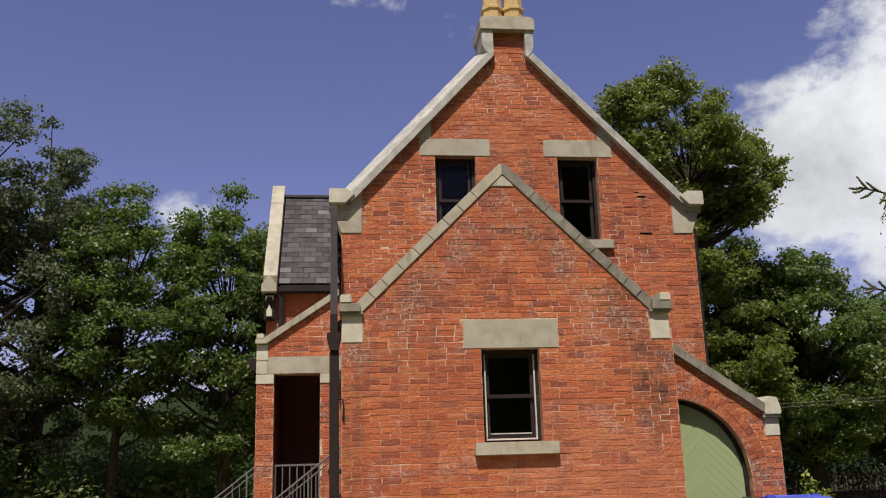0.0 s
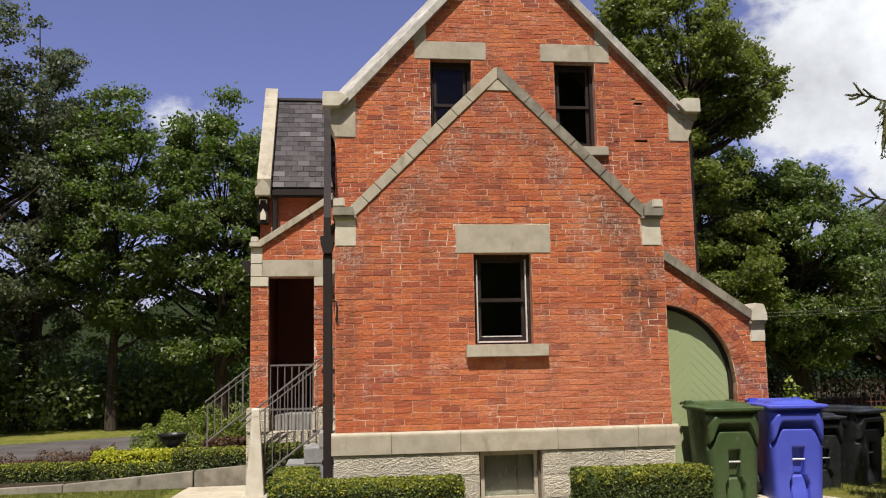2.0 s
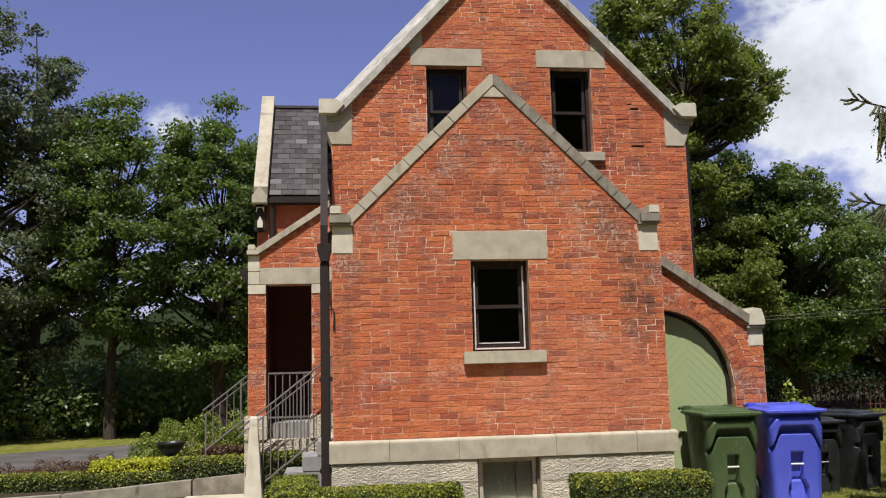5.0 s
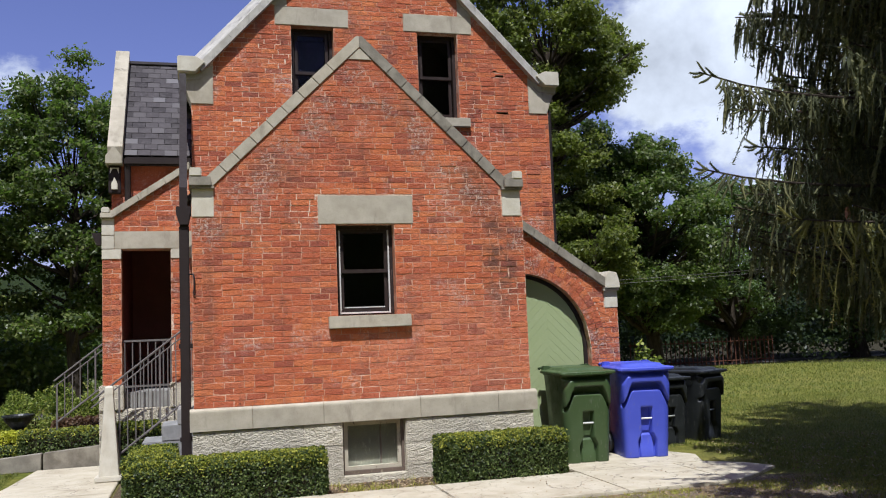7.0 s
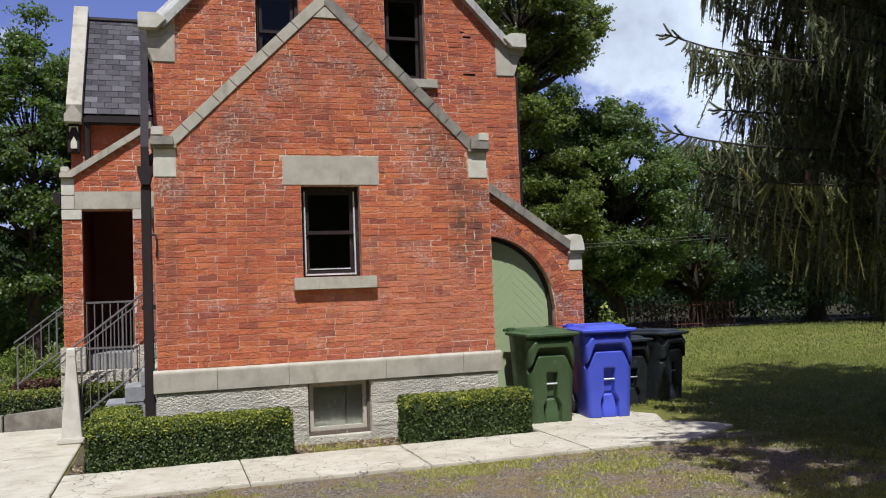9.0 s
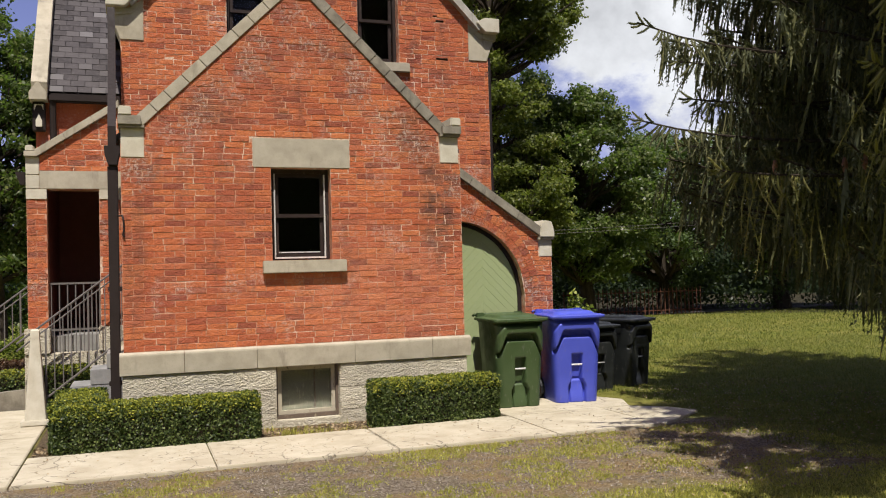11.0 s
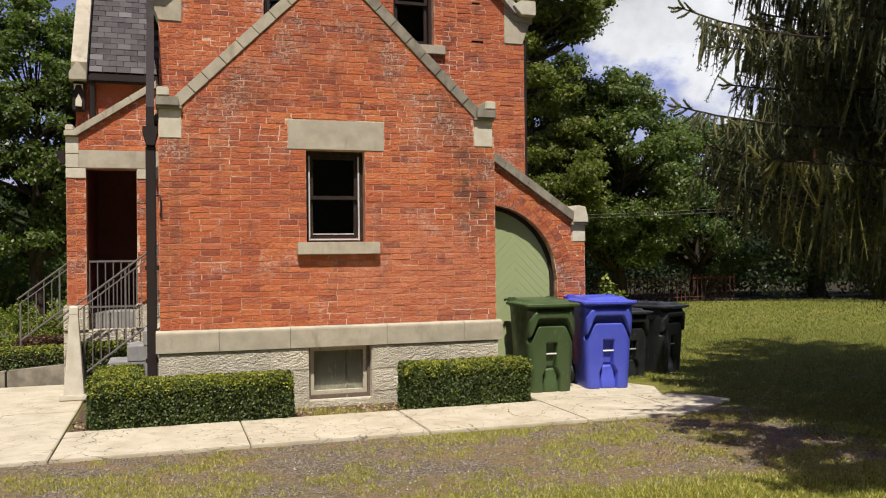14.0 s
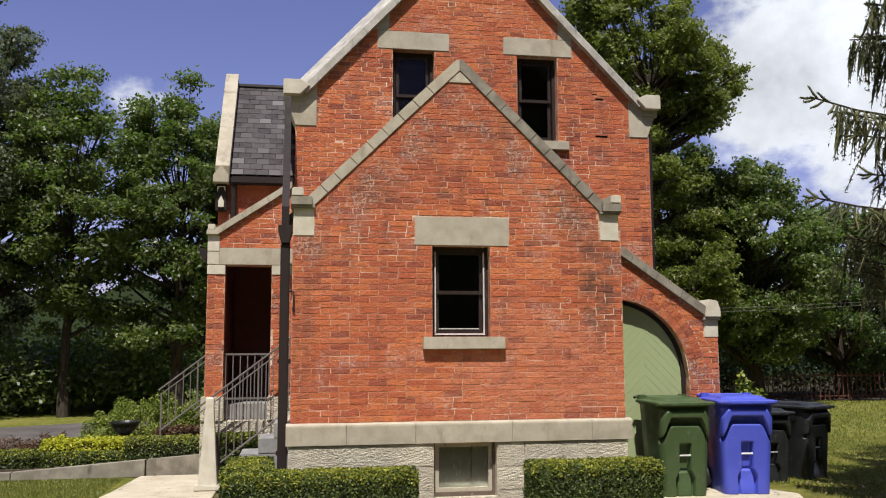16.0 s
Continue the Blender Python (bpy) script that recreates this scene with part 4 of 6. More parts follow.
for a, b in zip(np.linspace(0, 1, 6), np.linspace(0, 1, 6)[1:]):
    p, q = Vector((0, EY - 0.05, EZ)) + sl * (slope_len * a + 0.003), Vector((0, EY - 0.05, EZ)) + sl * (slope_len * 1.05 * b - 0.003)
    stone("coping_stone", prism([(p.y, p.z - 0.1), (q.y, q.z - 0.1), (q.y - 0.06, q.z + 0.10), (p.y - 0.06, p.z + 0.10)], -1.075, -0.885, 0.004, axis="x"), LIMESTONE)
stone("kneeler", prism([(-1.10, 3.80), (-0.89, 3.80), (-0.89, 3.90), (-0.995, 4.04), (-1.10, 3.90)], EY - 0.13, EY + 0.2, 0.006), None, None, "little gabled limestone kneeler")
k = stone("corbel", block(-1.07, -0.92, EY - 0.02, EY + 0.1, 3.42, 3.79, 0.01), BROWN)
stone("corbel_niche", prism([(-1.05, 3.68), (-1.02, 3.75), (-0.965, 3.75), (-0.94, 3.68), (-0.94, 3.76), (-1.05, 3.76)], EY - 0.035, EY - 0.02), PALESTONE, k)
stone("corbel_niche", prism([(-1.03, 3.47), (-0.955, 3.47), (-0.955, 3.55), (-0.992, 3.63), (-1.03, 3.55)], EY - 0.05, EY - 0.02), PALESTONE, k)

# porch: lean-to with a stone lintel
PY = 1.90
DOOR = (-0.89, -0.285, 0.60, 2.64)
porch = part("porch_wall", wall_core(-1.12, -0.002, lambda x: 3.04 + (x + 0.99) * 0.675 if x > -0.99 else 3.04, 0.6, [DOOR], PY + 0.0034, PY + 0.24, (-0.99,)), MORTAR, house, "brick porch wall")
rows = lay(-1.12, -0.003, 0.915, 3.62, lambda z: max(-1.12, -0.99 + (z - 3.04) / 0.675), lambda z: -0.003,
           [DOOR, (-1.0, 0.1, 2.64, 2.875), (-1.2, -0.97, 2.51, 3.1), (-1.2, -0.87, 2.51, 2.645), (-0.285, 0.1, 2.51, 2.645)], 31)
set_bricks(porch, rows, PY, lambda x, z: True, 32)
stone("lintel", block(-0.97, -0.005, PY - 0.01, PY + 0.22, 2.645, 2.873, 0.006))
stone("quoin", block(-1.125, -0.89, PY - 0.012, PY + 0.22, 2.515, 2.643, 0.006), PALESTONE)
stone("quoin", block(-1.125, -0.973, PY - 0.012, PY + 0.22, 2.647, 2.82, 0.006), PALESTONE)
stone("quoin", block(-1.125, -0.973, PY - 0.012, PY + 0.22, 2.824, 3.04, 0.006), PALESTONE)
stone("quoin", block(-0.283, -0.005, PY - 0.012, PY + 0.22, 2.515, 2.643, 0.006), PALESTONE)
stone("cap", block(-1.14, -0.985, PY - 0.06, PY + 0.24, 3.045, 3.11, 0.006))
stone("cap", block(-1.125, -1.03, PY - 0.05, PY + 0.24, 3.11, 3.185, 0.01), PALESTONE)
for a, b in zip(np.linspace(0, 1, 4), np.linspace(0, 1, 4)[1:]):
    p, q = Vector((-0.99, 3.05)).lerp(Vector((-0.0, 3.715)), a), Vector((-0.99, 3.05)).lerp(Vector((-0.0, 3.715)), b)
    stone("coping_stone", prism([(p.x + 0.002, p.y), (q.x - 0.002, q.y), (q.x - 0.04, q.y + 0.075), (p.x - 0.04, p.y + 0.075)], PY - 0.05, PY + 0.25, 0.005))
stone("plinth", block(-1.16, -0.87, PY - 0.05, PY + 0.26, 0.60, 0.912, 0.008), ROCK)
stone("plinth", block(-0.31, 0.0, PY - 0.05, PY + 0.26, 0.60, 0.912, 0.008), ROCK)
stone("plinth", block(-1.16, 0.0, PY - 0.03, PY + 0.26, -0.4, 0.598, 0.008), ROCK)
part("porch_floor", block(-1.1, -0.002, PY + 0.265, 4.2, 0.5, 0.80), STEPSTONE, house)
part("porch_roof", prism([(-1.12, 3.0), (-0.002, 3.70), (-0.002, 3.76), (-1.12, 3.06)], PY + 0.255, 2.298), SLATE, house)
part("porch_door", block(-1.10, -0.002, 3.9, 3.96, 0.80, 2.9), MAROON, house, "dark maroon door inside the porch")
part("porch_side", block(-1.11, -0.93, PY + 0.245, 4.2, 0.5, 2.915), BRICK, house)
part("porch_ceiling", block(-0.925, -0.002, 2.31, 4.2, 2.85, 2.915), MAROON, house)
part("porch_lining", block(-0.925, -0.90, PY + 0.245, 3.89, 0.8, 2.84), MAROON, house)
part("porch_lining", block(-0.03, -0.004, PY + 0.245, 3.89, 0.8, 2.84), MAROON, house)
part("porch_lamp", prism([(-1.19, 2.70), (-1.14, 2.70), (-1.14, 2.86), (-1.25, 2.86)], PY + 0.02, PY + 0.12), BROWN, house)

# lean-to with the quarter-arched door
AY, ACX, ACZ, AR, AXR = 0.60, 4.03, 1.16, 0.97, 5.41


def lean_top(x):
    return 2.80 - (x - 3.95) * 0.665


ab = bmesh.new()
xs = np.linspace(W + 0.002, ACX + AR, 22)
for a, b in zip(xs, xs[1:]):
    za = ACZ + math.sqrt(max(0, AR * AR - (a - ACX) ** 2))
    zb = ACZ + math.sqrt(max(0, AR * AR - (b - ACX) ** 2))
    prism([(a, za), (b, zb), (b, lean_top(b)), (a, lean_top(a))], AY + 0.0034, AY + 0.30, bm=ab)
prism([(ACX + AR, -0.4), (AXR, -0.4), (AXR, 1.87), (ACX + AR, lean_top(ACX + AR))], AY + 0.0034, AY + 0.30, bm=ab)
bmesh.ops.remove_doubles(ab, verts=ab.verts, dist=0.0005)
arch = part("arch_wall", ab, MORTAR, house, "brick lean-to wall with a quarter arch")
OUT = AR + 0.215
rows = []
for x, z, ln in lay(W + 0.003, AXR, G, 2.80, lambda z: ACX + (math.sqrt(max(0, OUT * OUT - (z - ACZ) ** 2)) if ACZ < z < ACZ + OUT else (AR if z < ACZ else -0.2)),
                    lambda z: min(AXR, 3.95 + (2.80 - z) / 0.665), [(5.22, 5.6, 1.65, 1.9)], 41):
    rows.append((x, z, ln))
set_bricks(arch, rows, AY, lambda x, z: True, 42)
for ring_no, (r0, r1) in enumerate(((AR + 0.001, AR + 0.105), (AR + 0.109, AR + 0.213))):
    n = 23
    for k in range(n):
        a0, a1 = radians(90 * k / n) + 0.003, radians(90 * (k + 1) / n) - 0.003
        pts = [(ACX + r * math.cos(a), ACZ + r * math.sin(a)) for r, a in ((r0, a0), (r1, a0), (r1, a1), (r0, a1))]
        part("voussoir", prism(pts, AY - 0.004 + rng.normal(0, 0.002), AY + 0.09), BRICK, arch)
for a, b in zip(np.linspace(0, 1, 5), np.linspace(0, 1, 5)[1:]):
    p, q = Vector((W + 0.01, 2.845)).lerp(Vector((5.22, 1.945)), a), Vector((W + 0.01, 2.845)).lerp(Vector((5.22, 1.945)), b)
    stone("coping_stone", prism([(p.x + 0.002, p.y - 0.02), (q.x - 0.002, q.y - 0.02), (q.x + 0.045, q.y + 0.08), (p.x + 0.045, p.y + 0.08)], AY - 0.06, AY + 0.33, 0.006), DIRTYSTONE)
k = stone("kneeler", block(5.225, 5.415, AY - 0.008, AY + 0.3, 1.65, 1.87, 0.006), PALESTONE, None, "pale limestone kneeler")
stone("moulding", block(5.20, 5.425, AY - 0.05, AY + 0.3, 1.872, 1.905, 0.004), None, k)
stone("cap", prism([(5.215, 1.907), (5.43, 1.907), (5.43, 1.985), (5.395, 2.115), (5.275, 2.135), (5.235, 2.06)], AY - 0.07, AY + 0.3, 0.008), PALESTONE, k)
part("lean_to_roof", prism([(W + 0.01, 2.80), (5.5, 1.80), (5.5, 1.86), (W + 0.01, 2.86)], AY + 0.34, 5.0), SLATE, house)
part("lean_to_side", block(AXR - 0.2, AXR - 0.003, AY + 0.305, 5.0, -0.4, 1.80), BRICK, house)
part("downpipe", tube([(HW + 0.036, D + 0.06, 4.6), (HW + 0.036, D + 0.08, 2.2)], 0.032), BROWN, house, "dark brown downpipe")
# the door: chevron boards in a dark rebate
DY = AY + 0.13
gd = part("arched_door", prism([(W + 0.004, -0.2)] + [(ACX + AR, -0.2)] + [(ACX + (AR - 0.002) * math.cos(radians(t)), ACZ + (AR - 0.002) * math.sin(radians(t))) for t in range(0, 91, 6)] + [(W + 0.004, ACZ + AR - 0.012)],
          DY + 0.022, DY + 0.06), DOORPAINT, house, "sage green door of chevron boards")
CXD, R2 = 4.46, AR - 0.045


def inside(x, z):
    return W + 0.01 < x < ACX + R2 and -0.18 < z and (z < ACZ or (x - ACX) ** 2 + (z - ACZ) ** 2 < R2 * R2)


for side in (-1, 1):
    for i in range(-14, 34):
        z_mid = -0.2 + i * 0.115
        pts = []
        # each board leans at 45 degrees away from the middle line; trimmed to the door
        t = np.linspace(0, 0.62, 60)
        ok = [(CXD + side * u, z_mid - u) for u in t if inside(CXD + side * u, z_mid - u) and inside(CXD + side * u, z_mid - u + 0.105)]
        if len(ok) < 4:
            continue
        (xa, za), (xb, zb) = ok[0], ok[-1]
        part("board", prism([(xa, za), (xb, zb), (xb, zb + 0.1135), (xa, za + 0.1135)], DY + 0.014, DY + 0.0215, 0.0012), DOORPAINT, gd)
rim = [(ACX + r * math.cos(radians(t)), ACZ + r * math.sin(radians(t))) for r, ts in ((AR - 0.004, range(0, 96, 5)), (AR - 0.05, range(95, -1, -5))) for t in ts]
part("door_frame", prism(rim, DY - 0.02, DY + 0.03), BROWN, gd)
part("door_frame", block(ACX + AR - 0.05, ACX + AR - 0.004, DY - 0.02, DY + 0.03, -0.2, ACZ), BROWN, gd)

# rainwater pipe with its hopper at the wing's corner
pipe = part("downpipe", block(-0.135, -0.028, 0.08, 0.19, -0.22, 2.72, 0.012), BROWN, house, "square dark brown downpipe with a hopper")
part("hopper", prism([(-0.125, 2.72), (-0.035, 2.72), (-0.005, 2.86), (-0.005, 2.93), (-0.165, 2.93), (-0.165, 2.86)], 0.05, 0.24, 0.006), BROWN, pipe)
part("upper_pipe", loft([[(x + sx * 0.043, y + sy * 0.043, z) for sx, sy in ((-1, -1), (1, -1), (1, 1), (-1, 1))] for x, y, z in ((-0.085, 0.15, 2.88), (-0.085, 0.15, 3.15), (-0.095, 1.40, 4.40), (-0.10, 1.50, 4.86))]), BROWN, pipe)
for z in (1.36, 0.35):
    part("bracket", block(-0.15, 0.0, 0.09, 0.12, z, z + 0.05, 0.004), BROWN, pipe)
part("hook", tube([(-0.03, 0.06, 2.17), (0.012, 0.0, 2.17), (0.022, -0.02, 2.12), (0.022, -0.02, 2.0), (0.012, -0.02, 1.96), (0.03, -0.02, 1.94)], 0.010, 6), BROWN, pipe)

# ---- steps and railings by the porch ----
steps = thing("steps", "grey stone steps up to the porch", "steps", (-0.4, 1.4, G))
for i, (xa, za, zb) in enumerate(((-0.60, 0.0, 0.50), (-0.38, 0.502, 0.68), (-0.20, 0.682, 0.86))):
    part("step", block(xa + 0.4, 0.396, -0.38, 0.24, za, zb, 0.008), STEPSTONE, steps)


def railing(label, x0, x1, y, ztop, slope, zlow, balusters, at):
    """A sloping iron railing: two top bars, balusters and a bottom bar."""
    r = thing("railing", label, "railing", at, "porch railings")
    o = Vector(at)

    def q(x, z):
        return Vector((x, y, z)) - o

    part("handrail", tube([q(x0, ztop), q(x1, ztop + slope * (x1 - x0))], 0.0125, 6), IRON, r)
    part("rail", tube([q(x0, ztop - 0.085), q(x1, ztop - 0.085 + slope * (x1 - x0))], 0.009, 6), IRON, r)
    part("rail", tube([q(balusters[0], zlow), q(x1, zlow + slope * (x1 - balusters[0]))], 0.014, 6), IRON, r)
    for i, bx in enumerate(balusters):
        post = i % 5 == 0
        part("baluster", block(bx - o.x - (0.011 if post else 0.006), bx - o.x + (0.011 if post else 0.006), y - o.y - 0.008, y - o.y + 0.008,
                               (G if post and i == 0 else zlow + slope * (bx - balusters[0])) - o.z, ztop + slope * (bx - x0) - (0.0 if i % 2 else 0.085) - o.z), IRON, r)
    return r


railing("grey painted iron stair railing against the porch", -1.22, -0.01, 1.62, 0.753, 0.765, 0.085, [-0.90 + 0.096 * i for i in range(10)], (-0.90, 1.62, G))
railing("grey painted iron railing beyond the porch", -1.90, -1.13, 3.3, 0.95, 0.765, 0.38, [-1.86 + 0.1 * i for i in range(8)], (-1.86, 3.3, G))
guard = thing("railing", "short iron guard rail across the porch opening", "railing", (-0.6, PY + 0.1, 0.6), "porch railings")
part("handrail", block(-0.285, 0.31, -0.012, 0.012, 0.85, 0.875), IRON, guard)
part("rail", block(-0.285, 0.31, -0.012, 0.012, 0.27, 0.295), IRON, guard)
for i in range(7):
    part("baluster", block(-0.27 + i * 0.094, -0.256 + i * 0.094, -0.007, 0.007, 0.0, 0.85), IRON, guard)
post = thing("stone_post", "pale tapered stone post on a slab by the path", "post", (-1.0, 1.46, -0.2))
part("base", block(-0.165, 0.165, -0.13, 0.13, 0.0, 0.065, 0.012), PALESTONE, post)
part("shaft", loft([rounded(0, 0, 0.235, 0.2, 0.05, 0.015), rounded(0, 0, 0.10, 0.09, 1.02, 0.012), rounded(0, 0, 0.10, 0.09, 1.04, 0.012)]), PALESTONE, post)
part("head", loft([rounded(0, 0, 0.105, 0.095, 1.03, 0.012), rounded(0, 0, 0.10, 0.09, 1.11, 0.012), rounded(0, 0, 0.06, 0.06, 1.13, 0.012)]), PALESTONE, post)

# ---- path ----
path = tagged(new("pavement"), "cracked pale concrete path along the house", "path", kind="structure")
SLABS = [(-0.88, 0.785), (0.785, 2.465), (2.465, 4.14), (4.14, 5.35)]
for a, b in SLABS:
    part("slab", prism([(a + 0.006, -1.93), (b - 0.006, -1.93), (b - 0.006, -0.69), (a + 0.006, -0.69)], -0.30, -0.20, 0.008, axis="z"), CONCRETE, path)
part("slab", prism([(4.15, -0.684), (5.75, -0.684), (5.95, -0.2), (5.6, 0.55), (4.15, 0.58)], -0.30, -0.202, 0.008, axis="z"), CONCRETE, path)
part("slab", prism([(5.356, -1.93), (5.7, -1.75), (6.25, -1.35), (6.1, -1.0), (5.75, -0.69), (5.356, -0.69)], -0.30, -0.204, 0.008, axis="z"), CONCRETE, path)
part("slab", prism([(-2.6, -1.93), (-0.892, -1.93), (-0.892, 0.55), (-2.3, 0.55)], -0.30, -0.20, 0.008, axis="z"), CONCRETE, path)
part("slab", prism([(-2.29, 0.562), (-0.892, 0.562), (-0.892, 1.55), (-0.86, 2.9), (-2.05, 2.9), (-2.15, 1.6)], -0.30, -0.201, 0.008, axis="z"), CONCRETE, path)

# ---- clipped hedges ----


def hedge(name, label, boxes, leaf, n_per_m2, size, seed, at, mat=HEDGELEAF, category="hedge", rough=0.03, group=""):
    """Clipped shrub in joined boxes (x0, x1, y0, y1, z0, z1): twiggy core and a skin of leaves."""
    r = np.random.default_rng(seed)
    h = thing(name, label, category, at, group)
    o = np.array(at)
    core = bmesh.new()
    pos, nor = [], []
    for x0, x1, y0, y1, z0, z1 in boxes:
        block(x0 + 0.05 - o[0], x1 - 0.05 - o[0], y0 + 0.05 - o[1], y1 - 0.05 - o[1], z0 - o[2], z1 - 0.05 - o[2], 0.04, core)
        for (ax, s, lim) in ((0, -1, x0), (0, 1, x1), (1, -1, y0), (1, 1, y1), (2, 1, z1)):
            dims = [(x0, x1), (y0, y1), (z0, z1)]
            others = [i for i in range(3) if i != ax]
            area = np.prod([dims[i][1] - dims[i][0] for i in others])
            n = int(area * n_per_m2)
            p = np.zeros((n, 3))
            for i in others:
                p[:, i] = r.uniform(*dims[i], n)
            lump = np.array([noise.noise(Vector(q * 5.0 + seed)) + 0.6 * noise.noise(Vector(q * 14.0 + seed)) for q in p]) * rough
            p[:, ax] = lim + s * (lump - np.abs(r.normal(0, 0.042, n)))
            # rounded shoulders
            near = np.minimum.reduce([np.minimum(p[:, i] - dims[i][0], dims[i][1] - p[:, i]) if i != 2 else (dims[2][1] - p[:, 2] if ax != 2 else np.full(n, 9.0)) for i in others])
            p[:, ax] -= s * np.clip(0.11 - near, 0, 0.11) ** 2 / 0.11 * 0.8
            d = np.zeros((n, 3))
            d[:, ax] = s
            d[:, 2] += 0.35
            inner = np.zeros(n, bool)
            for b in boxes:
                if b is not (x0, x1, y0, y1, z0, z1):
                    inner |= (p[:, 0] > b[0] + 0.06) & (p[:, 0] < b[1] - 0.06) & (p[:, 1] > b[2] + 0.06) & (p[:, 1] < b[3] - 0.06) & (p[:, 2] < b[5] - 0.06)
            pos.append(p[~inner]), nor.append(d[~inner])
    pos, nor = np.concatenate(pos), np.concatenate(nor)
    part("core", core, BARK, h)
    young = nor[:, 2] > 0.9
    young |= (pos[:, 2] > boxes[0][5] - 0.06) & (r.random(len(pos)) < 0.4)
    young &= r.random(len(pos)) < 0.85
    part("foliage", quads("foliage", leaves(pos[~young] - o, nor[~young], leaf, leaf * 0.6, r, 1.05), mat), mat, h)
    if mat is HEDGELEAF:
        part("young_foliage", quads("young_foliage", leaves(pos[young] - o, nor[young], leaf, leaf * 0.55, r, 0.9), SHOOTLEAF), SHOOTLEAF, h, "yellow-green young shoots")
    else:
        part("foliage", quads("foliage", leaves(pos[young] - o, nor[young], leaf, leaf * 0.6, r, 0.8), mat), mat, h)
    return h


hedge("hedge", "clipped green boxwood hedge turning the house corner", [(-0.66, 1.35, -0.72, -0.22, G, 0.255), (-0.70, -0.17, -0.60, 0.45, G, 0.315)], 0.031, 11500, 0, 3, (0.3, -0.4, G))
hedge("hedge", "clipped green boxwood hedge below the wall", [(2.56, 4.07, -0.72, -0.25, G, 0.29)], 0.031, 11500, 0, 4, (3.3, -0.4, G))

# ---- garden bed beyond the path ----
kerb = thing("garden_kerb", "grey stone kerb of the raised garden bed", "kerb", (-2.5, 2.95, G))
for a, b in ((-7.5, -5.6), (-5.6, -3.75), (-3.75, -2.0), (-1.985, -1.17)):
    z = lambda x: -0.12 + (x + 3.9) * 0.083
    part("kerbstone", prism([(a + 2.505, 0.0), (b + 2.495, 0.0), (b + 2.495, max(0.06, z(b) - G) * 0.88), (a + 2.505, max(0.06, z(a) - G) * 0.88)], 0.0, 0.16, 0.008), DIRTYSTONE, kerb)
bed = prism([(-7.5, 3.1), (-1.1, 3.1), (-1.1, 6.4), (-3.6, 7.6), (-7.5, 5.2)], G - 0.02, -0.1, axis="z")
tagged(part("ground", bed, make_paint("bed_soil", (0.07, 0.05, 0.033), 0.95, (0.15, 0.11, 0.07))), "dark soil of the raised garden bed", "soil", kind="structure")
hedge("low_hedge", "low clipped green hedge along the kerb", [(-2.35, -1.15, 3.13, 3.5, -0.1, 0.30)], 0.035, 5200, 0, 6, (-1.7, 3.3, -0.1), group="garden edging")
hedge("low_hedge", "low clipped green hedge along the kerb", [(-7.4, -3.45, 3.13, 3.5, -0.12, 0.15)], 0.035, 5200, 0, 7, (-5, 3.3, -0.1), group="garden edging")
hedge("low_hedge", "low clipped green hedge along the kerb", [(-3.45, -2.35, 3.13, 3.3, -0.12, 0.12)], 0.035, 5200, 0, 8, (-2.9, 3.2, -0.1), group="garden edging")
hedge("golden_hedge", "bright golden yellow clipped shrubs by the kerb", [(-3.5, -2.3, 3.31, 3.75, -0.1, 0.27)], 0.045, 4200, 0, 9, (-2.9, 3.5, -0.1), YELLOWLEAF, "shrub", 0.09, "golden shrubs")
hedge("golden_hedge", "bright golden yellow shrubs behind the hedge", [(-3.15, -1.95, 4.05, 4.4, -0.1, 0.20)], 0.045, 4200, 0, 10, (-2.2, 4.3, -0.1), YELLOWLEAF, "shrub", 0.10, "golden shrubs")
hedge("barberry_hedge", "red-brown clipped shrubs behind the hedge", [(-2.0, -0.95, 3.7, 4.1, -0.1, 0.38)], 0.04, 4200, 0, 11, (-1.2, 3.9, -0.1), REDLEAF, "shrub", 0.07, "barberry shrubs")
hedge("low_hedge", "low green hedge behind the stair railing", [(-1.10, -0.42, 1.655, 1.84, G, 0.47)], 0.035, 5200, 0, 16, (-0.7, 1.75, G))


def shrub(name, label, c, rad, n, leaf, mat, seed, category="shrub", group=""):
    """A loose shrub: twigs and a domed, uneven cloud of leaves."""
    r = np.random.default_rng(seed)
    s = thing(name, label, category, c, group)
    tw = bmesh.new()
    for k in range(9):
        a, e = r.uniform(0, 6.28), r.uniform(0.5, 1.4)
        tip = Vector((rad[0] * 0.8 * math.cos(a) * math.cos(e), rad[1] * 0.8 * math.sin(a) * math.cos(e), rad[2] * 0.85 * math.sin(e)))
        tube([(0, 0, 0), tip * 0.5 + Vector((0, 0, 0.03)), tip], [0.012, 0.008, 0.004], 5, tw)
    part("core", tw, BARK, s)
    d = unit(r.normal(0, 1, (n, 3)))
    d[:, 2] = np.abs(d[:, 2])
    lump = np.array([0.86 + 0.5 * noise.noise(Vector(q * 2.4 + seed * 1.7)) for q in d])
    p = d * np.array(rad) * (lump * (1 - np.abs(r.normal(0, 0.12, n))))[:, None]
    part("foliage", quads("foliage", leaves(p, d + np.array([0, 0, 0.4]), leaf, leaf * 0.6, r, 0.7), mat), mat, s)
    return s


